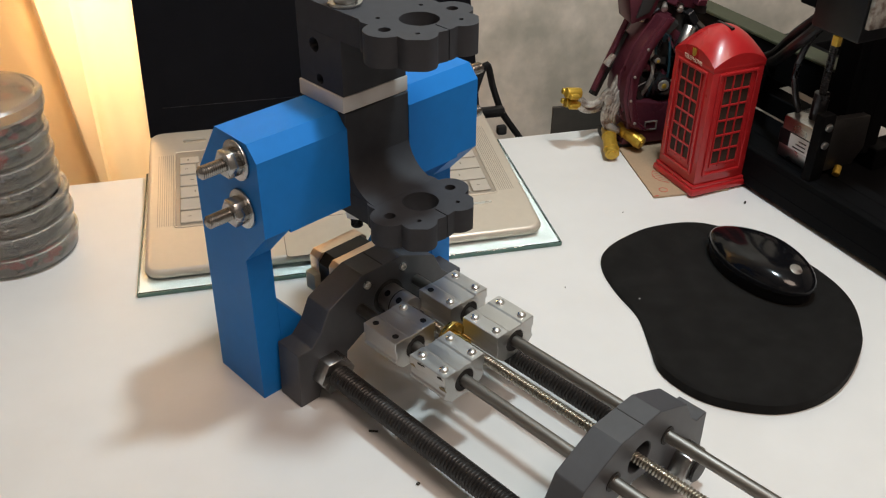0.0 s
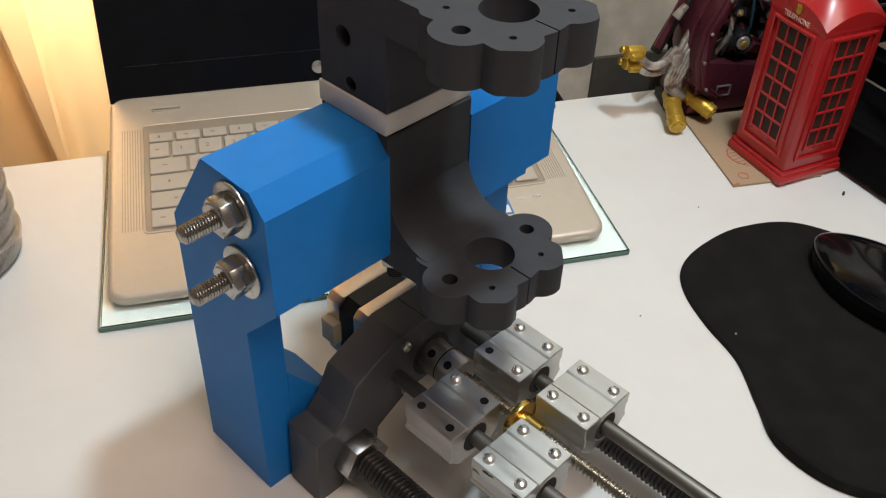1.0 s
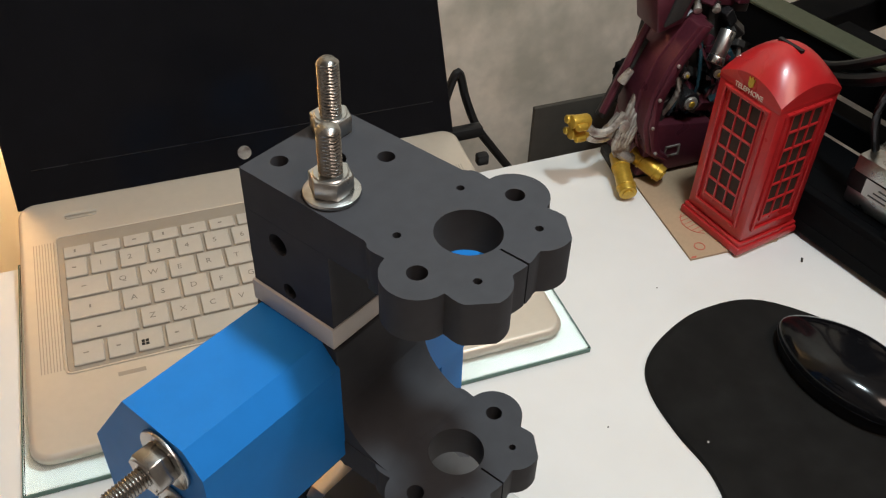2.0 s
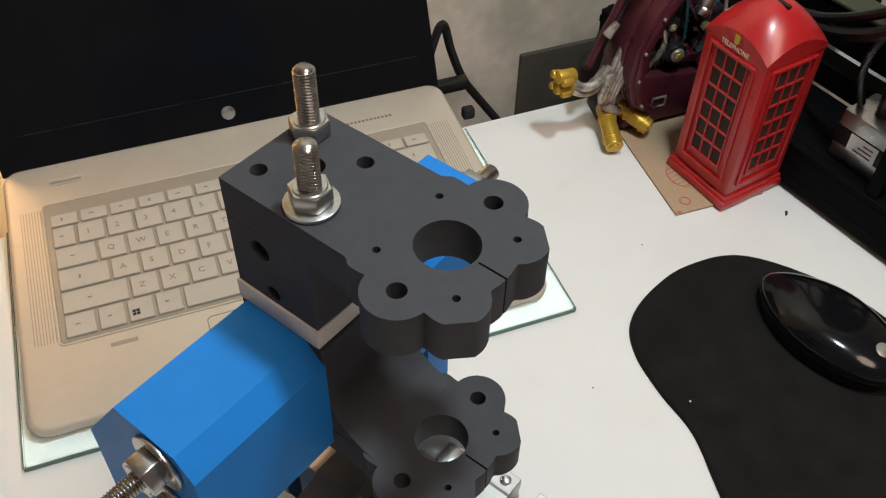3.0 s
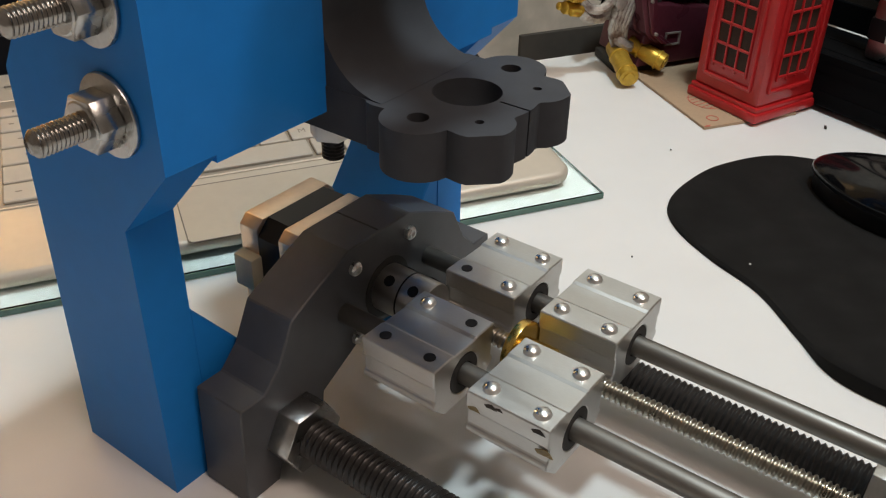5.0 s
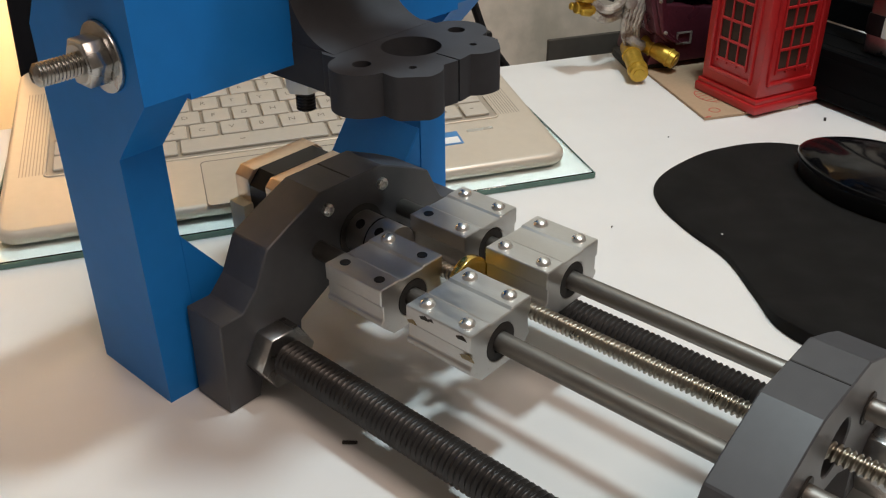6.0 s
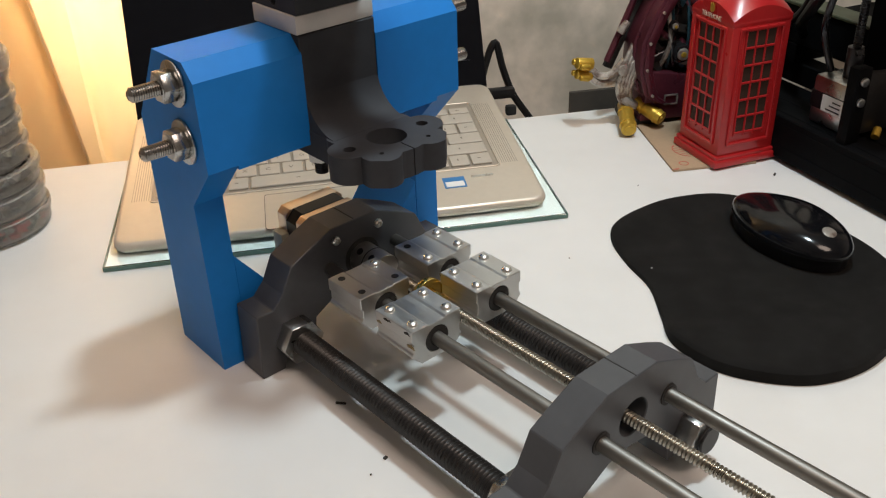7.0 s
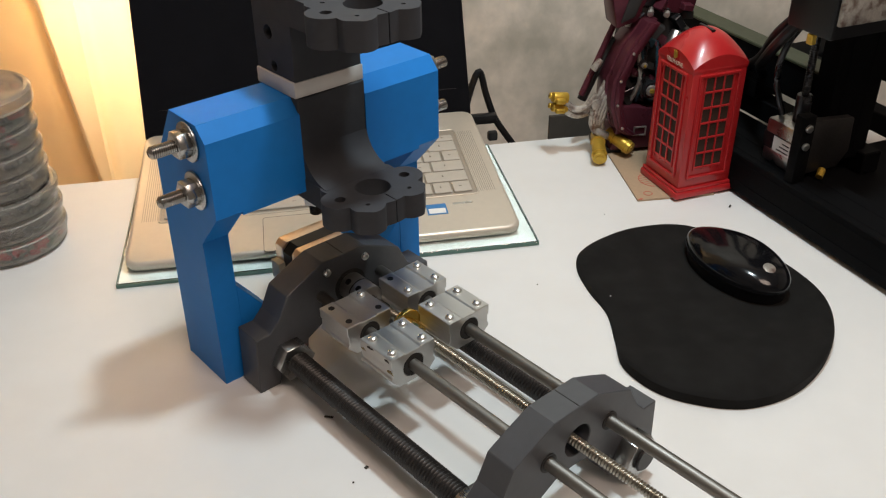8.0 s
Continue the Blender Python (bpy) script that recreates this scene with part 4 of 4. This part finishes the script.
# ---- robot toy ----


def toy():
    bm = bmesh.new()
    random.seed(4)

    def add(b, i):
        merge(bm, b, i)

    # local axes: u along the desk, v to the wall; origin under the torso
    def leg(pts, r, i):
        add(tube(pts, r, 8), i)
    # feet, gold barrels pointing out, each with a rim and a recessed end
    for p, q, r in (((-0.004, -0.004, 0.017), (-0.014, -0.042, 0.0085), 0.0070), ((0.004, -0.010, 0.021), (0.020, -0.034, 0.0120), 0.0066)):
        p, q = Vector(p), Vector(q)
        add(rod(p, q, r * 0.92, r, 18, 0.0008), 2)
        add(rod(p.lerp(q, 0.80), p.lerp(q, 0.86), r * 1.10, None, 18, 0.0004), 2)
        add(rod(p.lerp(q, 0.30), p.lerp(q, 0.36), r * 1.06, None, 18, 0.0004), 2)
        add(rod(p.lerp(q, 0.99), p.lerp(q, 1.03), r * 0.62, None, 18, 0.0004), 2)
    # dark sole under the feet
    add(prism([(-0.008, -0.014), (0.024, -0.022), (0.040, 0.020), (-0.002, 0.024)], 0.0003, 0.0070, bevel=0.0010), 5)
    # shins of braided silver strands
    for k in range(5):
        d = 0.0035 * k
        leg([(-0.002 + d, -0.012, 0.078 - d), (-0.014 + d, -0.018, 0.056), (-0.016 + d * 0.8, -0.016, 0.036), (-0.008 + d * 0.6, -0.010, 0.020)], 0.0026, 3)
    leg([(-0.012, -0.012, 0.030), (-0.004, -0.016, 0.022), (0.004, -0.014, 0.020)], 0.0042, 3)
    for u, v, z, r in ((-0.014, -0.018, 0.056, 0.0052), (-0.012, -0.014, 0.034, 0.0050), (-0.020, -0.012, 0.048, 0.0058)):
        add(rod((u, v - 0.004, z), (u, v + 0.004, z), r, r * 0.8, 14, 0.001), 3)
    # outstretched arm with two gold fists
    leg([(-0.010, -0.010, 0.058), (-0.022, -0.012, 0.046), (-0.034, -0.012, 0.046), (-0.045, -0.012, 0.056)], 0.0052, 3)
    leg([(-0.012, -0.016, 0.064), (-0.024, -0.018, 0.053), (-0.035, -0.016, 0.052), (-0.045, -0.014, 0.061)], 0.0034, 3)
    for z, w in ((0.052, 0.0050), (0.062, 0.0056)):
        add(rod((-0.041, -0.013, z), (-0.056, -0.015, z + 0.003), w, w * 0.9, 12, 0.001), 2)
        add(rod((-0.045, -0.018, z - 0.001), (-0.054, -0.021, z + 0.001), w * 0.62, w * 0.5, 10, 0.001), 2)
        add(rod((-0.050, -0.010, z + 0.001), (-0.058, -0.010, z + 0.003), w * 0.66, w * 0.55, 10, 0.001), 2)
    # dark tapering bars behind the arm, up to the shoulder
    leg([(-0.024, -0.004, 0.060), (-0.014, -0.002, 0.082), (-0.004, 0.0, 0.104), (0.005, 0.0, 0.126)], 0.0030, 0)
    leg([(-0.020, 0.004, 0.052), (-0.008, 0.004, 0.080), (0.008, 0.004, 0.112)], 0.0048, 5)
    add(rod((-0.015, -0.008, 0.086), (-0.008, -0.008, 0.096), 0.0040, 0.0028, 12, 0.0008), 3)
    # wine coloured bowed plate, in three thicknesses
    bow = [(0.030, 0.136), (0.012, 0.108), (0.002, 0.082), (0.001, 0.058), (0.008, 0.034), (0.018, 0.026)]
    for grow, v0, v1 in ((0.0, -0.030, 0.010), (-0.0035, -0.032, -0.0298), (0.0022, -0.018, 0.004)):
        add(prism([(u - 0.0045 - grow, z) for u, z in bow] + [(u + 0.0085 + grow, z - 0.002) for u, z in reversed(bow)], v0, v1, "xzy", bevel=0.0008), 0)
    for u, z in bow[1:5]:
        add(rod((u + 0.002, -0.034, z), (u + 0.002, -0.031, z), 0.0013, None, 10, 0.0003), 3)
    # body: box below, dark layered plates above
    add(prism([(0.004, 0.006), (0.068, 0.006), (0.066, 0.044), (0.012, 0.052)], -0.022, 0.030, "xzy", bevel=0.002), 0)
    add(prism([(0.012, 0.040), (0.076, 0.040), (0.080, 0.070), (0.074, 0.116), (0.050, 0.146), (0.022, 0.140)], -0.004, 0.032, "xzy", bevel=0.002), 5)
    for z in (0.020, 0.0285):
        add(box(0.026, 0.039, -0.0232, -0.0218, z, z + 0.0012), 3)
    for u in (0.026, 0.0378):
        add(box(u, u + 0.0012, -0.0232, -0.0218, 0.020, 0.0297), 3)
    for _ in range(70):
        u, z = random.uniform(0.016, 0.076), random.uniform(0.048, 0.146)
        k = random.uniform(0.002, 0.008)
        b = box(-k, k, -0.005, 0.005, -k * random.uniform(0.25, 0.8), k * random.uniform(0.25, 0.8), 0.0006, 1)
        bmesh.ops.transform(b, matrix=pose(u, random.uniform(-0.014, -0.004), z, random.uniform(-30, 30), random.uniform(-60, 60), random.uniform(-30, 30)), verts=b.verts)
        add(b, random.choice((0, 1, 5, 4, 5, 1, 6, 0, 3)))
    # dial, turned housings and the chrome cylinder at the shoulder
    for u, z, r in ((0.040, 0.066, 0.0095), (0.030, 0.092, 0.005), (0.058, 0.088, 0.006)):
        add(rod((u, -0.022, z), (u, -0.008, z), r * 0.85, r, 20, 0.001), 1)
        add(rod((u, -0.024, z), (u, -0.0215, z), r * 0.55, r * 0.6, 20, 0.0006), 3)
        add(rod((u, -0.0250, z), (u, -0.0235, z), r * 0.25, r * 0.3, 14, 0.0004), 2)
    add(rod((0.050, -0.026, 0.104), (0.060, -0.020, 0.122), 0.0058, None, 20, 0.0006), 7)
    add(rod((0.0485, -0.027, 0.101), (0.051, -0.0255, 0.1055), 0.0064, None, 20, 0.0004), 7)
    for i in range(9):
        u = 0.016 + i * 0.0068
        leg([(u, -0.012, 0.052), (u + random.uniform(-0.01, 0.01), -0.019, 0.078), (u + random.uniform(-0.012, 0.012), -0.012, 0.112)], random.uniform(0.0012, 0.0022), random.choice((1, 3, 0, 6)))
    # shoulders and raised wings
    add(prism([(0.000, 0.128), (0.020, 0.134), (0.034, 0.172), (0.016, 0.186), (-0.006, 0.156)], -0.020, 0.010, "xzy", bevel=0.002), 0)
    add(prism([(0.003, 0.134), (0.016, 0.139), (0.024, 0.160), (0.012, 0.166)], -0.0225, -0.0195, "xzy", bevel=0.0010), 5)
    add(prism([(0.050, 0.138), (0.078, 0.132), (0.088, 0.180), (0.060, 0.200)], -0.010, 0.014, "xzy", bevel=0.002), 0)
    add(prism([(0.030, 0.142), (0.056, 0.142), (0.054, 0.178), (0.034, 0.180)], -0.006, 0.012, "xzy", bevel=0.003), 1)
    for u, z in ((0.034, 0.138), (0.044, 0.146), (0.050, 0.136), (0.040, 0.154)):
        add(rod((u, -0.014, z), (u + 0.004, -0.006, z + 0.003), 0.0032, 0.0024, 12, 0.0005), 3)
    low = min(v.co.z for v in bm.verts)
    bmesh.ops.translate(bm, vec=(0, 0, 0.0003 - low), verts=bm.verts)
    ob = part("robot_toy", bm, (M_PURPLE, M_GUN, M_GOLD, M_SILVER, M_OXIDE, M_RUBBER, M_TEAL, M_SCREW))
    ob.matrix_basis = DESK @ pose(0.238, 0.340, 0.0)
    tagged(ob, "wine red, gunmetal and gold jointed robot toy", "toy figure")


toy()

# ---- stacked round tubs ----


def tubs():
    t = thing("stacked_tubs", pose(-0.134, 0.389, 0), "stack of cloudy clear round tubs holding small parts", "container")
    r = 0.0490
    random.seed(8)
    z = 0.0004
    for i in range(7):
        h = 0.0195
        r = 0.0485 if i < 3 else 0.0450
        prof = [(r - 0.003, z), (r - 0.001, z + 0.002), (r - 0.0006, z + 0.0115), (r + 0.0012, z + 0.0122), (r + 0.0016, z + 0.0150), (r + 0.0010, z + h - 0.002), (r - 0.002, z + h - 0.0012), (r - 0.004, z + h - 0.0014),
                (r - 0.002, z + h - 0.004), (r - 0.0025, z + 0.003), (0.001, z + 0.002)]
        part("tub", lathe(prof, 48), M_TUB, t, "cloudy clear plastic tub")
        fill = bmesh.new()
        for n in range(130):
            a = random.uniform(0, 6.28)
            q = r - 0.0075 if n < 90 else (r - 0.010) * math.sqrt(random.random())
            w = random.uniform(0.002, 0.0055)
            b = box(-w, w, -w * 0.5, w * 0.5, -w * 0.5, w * 0.5, 0.0004, 1)
            bmesh.ops.transform(b, matrix=pose(q * math.cos(a), q * math.sin(a), z + 0.005 + random.random() * 0.0085, random.uniform(-40, 40), random.uniform(-20, 20), math.degrees(a) + 90 + random.uniform(-30, 30)), verts=b.verts)
            merge(fill, b, random.choice(((0, 1, 1, 3), (0, 3, 3, 0), (0, 0, 3, 4), (0, 2, 0, 3), (0, 0, 3, 3), (1, 0, 0, 3), (1, 1, 0, 3))[i]))
        tagged(part("small_parts", fill, (M_OXIDE, M_RED, M_CREAM, M_GUN, M_ZINC), t, "jumble of small dark and red hardware"), kind="stuff")
        z += h - 0.0017
    part("lid", lathe([(r + 0.0015, z - 0.001), (r + 0.003, z), (r + 0.003, z + 0.009), (r + 0.001, z + 0.011), (r - 0.002, z + 0.0115), (r - 0.003, z + 0.0100), (0.001, z + 0.0098)], 48), M_TUB, t, "cloudy clear lid with a raised rim")


tubs()

# ---- the printer at the desk's end ----


def printer():
    t = thing("desktop_printer", pose(0.3920, 0.0330, 0, 0, 0, -18.0), "black aluminium frame of a desktop printer", "printer")
    # local x away from the desk's middle, local y to the wall

    def bar(name, x0, x1, y0, y1, z0, z1, label="", groove=None):
        p = part(name, box(x0, x1, y0, y1, z0, z1, 0.0010, 1), M_PRINTER, t, label)
        for g in groove or ():
            part("groove", box(*g), M_PRINTER, p)
        return p

    bar("base_rail", 0.000, 0.040, -0.420, 0.210, 0.004, 0.040, "black slotted aluminium base rail",
        [(-0.0005, 0.0003, -0.42, 0.21, 0.009, 0.015), (-0.0005, 0.0003, -0.42, 0.21, 0.028, 0.034), (0.007, 0.013, -0.42, 0.21, 0.0397, 0.0403), (0.027, 0.033, -0.42, 0.21, 0.0397, 0.0403)])
    bar("base_rail", 0.330, 0.370, -0.420, 0.210, 0.004, 0.040, "black slotted aluminium base rail")
    bar("cross_rail", 0.040, 0.330, 0.170, 0.210, 0.004, 0.040, "black cross rail")
    bar("bed_rail", 0.090, 0.110, -0.060, 0.168, 0.026, 0.046, "black bed guide rail")
    bar("bed_rail", 0.170, 0.190, -0.060, 0.168, 0.026, 0.046, "black bed guide rail")
    bar("base_cover", 0.0405, 0.3295, -0.415, -0.012, 0.010, 0.0255, "black base cover between the rails")
    for fx, fy in ((0.020, -0.40), (0.020, 0.19), (0.350, -0.40), (0.350, 0.19)):
        part("foot", rod((fx, fy, 0.0003), (fx, fy, 0.0045), 0.010, seg=20), M_RUBBER, t, "black rubber foot")
    bar("upright", 0.048, 0.100, -0.050, -0.028, 0.040, 0.420, "black slotted aluminium upright",
        [(0.058, 0.064, -0.0504, -0.0497, 0.040, 0.420), (0.084, 0.090, -0.0504, -0.0497, 0.040, 0.420)])
    bar("upright", 0.292, 0.332, -0.050, -0.028, 0.040, 0.420, "black slotted aluminium upright")
    bar("top_rail", 0.048, 0.332, -0.050, -0.028, 0.420, 0.440, "black top rail")
    bar("gantry_rail", 0.030, 0.340, -0.026, -0.006, 0.215, 0.245, "black gantry rail")
    m = part("axis_motor", box(0.012, 0.047, -0.0595, -0.018, 0.0405, 0.080, 0.003), M_ZINC, t, "square stepper motor with bare metal ends")
    part("motor_middle", box(0.0112, 0.0475, -0.0598, -0.0172, 0.053, 0.068, 0.002), M_BLACK, m)
    part("motor_label", box(0.0106, 0.0111, -0.053, -0.031, 0.054, 0.067), M_WHITE, m, "white motor label with plain bars")
    for i in range(3):
        part("label_bar", box(0.0103, 0.0106, -0.050, -0.036 - i * 0.003, 0.0560 + i * 0.0035, 0.0570 + i * 0.0035), M_GUN, m)
    part("motor_bracket", box(0.001, 0.0145, -0.070, -0.0602, 0.0405, 0.100, 0.001), M_PRINTER, t, "black motor bracket")
    for z in (0.074, 0.090):
        part("bracket_screw", rod((0.007, -0.0725, z), (0.007, -0.0700, z), 0.0034, seg=16, bevel=0.0004), M_SCREW, t, "bright cap screw")
    part("bracket_plate", prism([(0.015, 0.046), (0.050, 0.046), (0.060, 0.060), (0.058, 0.090), (0.015, 0.094)], -0.0680, -0.0602, "xzy", bevel=0.001), M_OXIDE, t, "dark steel corner plate")
    part("wire_end", rod((0.026, -0.0740, 0.044), (0.032, -0.0700, 0.048), 0.0032, seg=12), M_GOLD, t, "small orange wire end")
    part("shaft_coupler", rod((0.029, -0.038, 0.0795), (0.029, -0.038, 0.104), 0.0065, seg=24, bevel=0.0006), M_GUN, t, "silver shaft coupler")
    part("axis_screw", threaded((0.029, -0.038, 0.102), (0.029, -0.038, 0.420), 0.0036, 0.002, 0.0008, 12, 4), M_GUN, t, "steel lead screw")
    part("carriage", box(-0.020, 0.104, -0.098, -0.0508, 0.174, 0.250, 0.003), M_BLACK, t, "black carriage housing")
    part("badge_plate", box(-0.018, 0.028, -0.1025, -0.0982, 0.186, 0.226, 0.001), M_SILVER, t, "plain silver badge plate")
    part("amber_plug", box(-0.0195, -0.0145, -0.080, -0.074, 0.166, 0.1742, 0.001), M_GOLD, t, "small amber wire plug")
    side = bar("bed_side", 0.086, 0.104, -0.030, 0.235, 0.064, 0.097, "black bed side rail")
    part("bed_lip", box(0.084, 0.108, -0.030, 0.235, 0.0972, 0.1005, 0.0008, 1), M_OLIVE, t, "olive green bed lip")
    bar("bed_side", 0.280, 0.300, -0.030, 0.235, 0.064, 0.097, "black bed side rail")
    bar("rail_cover", 0.0405, 0.0885, -0.011, 0.168, 0.006, 0.026, "black cover beside the rail")
    bar("bed_slider", 0.086, 0.194, 0.080, 0.130, 0.0462, 0.0638, "black bed slider")
    part("cable", tube([(0.008, -0.080, 0.200), (-0.008, -0.060, 0.182), (-0.004, -0.030, 0.150), (0.030, 0.020, 0.112), (0.066, 0.060, 0.090), (0.092, 0.080, 0.070)], 0.0046, 10), M_BLACK, t, "black cable loop")
    part("cable", tube([(0.018, -0.080, 0.205), (0.002, -0.056, 0.190), (0.004, -0.020, 0.156), (0.040, 0.034, 0.112), (0.070, 0.080, 0.085), (0.094, 0.100, 0.070)], 0.0036, 10), M_BLACK, t, "black cable loop")
    part("cable", tube([(0.010, -0.050, 0.180), (0.008, -0.030, 0.150), (0.012, -0.020, 0.115), (0.024, -0.022, 0.081)], 0.0028, 10), M_GUN, t, "grey cable")


printer()

# ---- power cable behind the laptop ----
cable = thing("power_cable", DESK, "black power lead with a bent plug by the wall", "cable")
part("lead", tube([(0.112, 0.425, -0.06), (0.118, 0.428, 0.0), (0.126, 0.430, 0.035), (0.136, 0.432, 0.055), (0.143, 0.430, 0.030), (0.152, 0.425, 0.004), (0.166, 0.420, -0.018), (0.195, 0.415, -0.060)], 0.0036, 10), M_BLACK, cable)
part("plug", box(0.122, 0.150, 0.406, 0.416, 0.006, 0.016, 0.002), M_BLACK, cable, "black angled plug")
part("plug_tail", box(0.133, 0.143, 0.376, 0.384, 0.0004, 0.010, 0.002), M_BLACK, cable, "small black connector on the desk edge")
crate = part("dark_board", box(0.226, 0.330, 0.4635, 0.4685, -0.7499, -0.0175, 0.001), M_CRATE)
crate.matrix_basis = DESK
tagged(crate, "dark brown board standing behind the desk edge", "board")

# ---- red test lead on the desk ----


def test_lead():
    t = thing("test_lead", pose(-0.2135, 0.2620, 0.0, 0, 0, 153.3), "red crocodile clip with a looped red wire lying on the desk", "clip lead")
    # local x along the clip, away from the machine
    sleeve = lathe([(0.0026, 0.0), (0.0030, 0.0008), (0.0036, 0.010), (0.0044, 0.020), (0.0046, 0.030), (0.0040, 0.0305)], 20)
    for v in sleeve.verts:
        v.co.y *= 1.15
    part("sleeve", sleeve, M_CLIP, t, "red soft plastic sleeve").matrix_basis = pose(0, 0, 0.0050, 0, 90, 0)
    for k in (-1, 1):
        jaw = prism([(0.029, k * 0.0006), (0.046, k * 0.0004), (0.047, k * 0.0022), (0.038, k * 0.0040), (0.029, k * 0.0034)], 0.0024, 0.0074, bevel=0.0003, segments=1)
        part("jaw", jaw, M_ZINC, t, "toothed steel jaw")
    wire = [(0.001, 0.0, 0.0046), (-0.0035, -0.001, 0.0036), (-0.0045, -0.008, 0.0020), (0.0010, -0.0190, 0.0018), (0.0130, -0.0290, 0.0016), (0.030, -0.033, 0.0016), (0.060, -0.020, 0.0016), (0.090, -0.026, 0.0016)]
    part("wire", tube(wire, 0.0013, 10), M_CLIP, t, "thin red insulated wire")


test_lead()

# ---- grit ----
for x, y, w, h, a in ((0.368, 0.016, 0.0045, 0.0016, 20), (0.1500, 0.0440, 0.0010, 0.0008, 0), (-0.0590, 0.0280, 0.0060, 0.0016, -50), (-0.0680, -0.0235, 0.0024, 0.0020, 10), (-0.0810, -0.0280, 0.0012, 0.0010, 0), (0.274, 0.081, 0.0010, 0.0008, 0)):
    g = part("crumb", box(-w / 2, w / 2, -h / 2, h / 2, 0.0002, 0.0012, 0.0003, 1), M_DUST)
    g.matrix_basis = pose(x, y, 0, 0, 0, a)
    tagged(g, "tiny dark crumb lying on the white desk", "crumb", "crumbs on the desk")

lint = part("lint", box(-0.0006, 0.0006, -0.0005, 0.0005, 0.0, 0.0006, 0.0002, 1), M_WHITE)
lint.matrix_basis = pose(0.176, -0.007, 0.0036, 0, 0, 30)
tagged(lint, "tiny white speck of lint on the black mat", "lint")
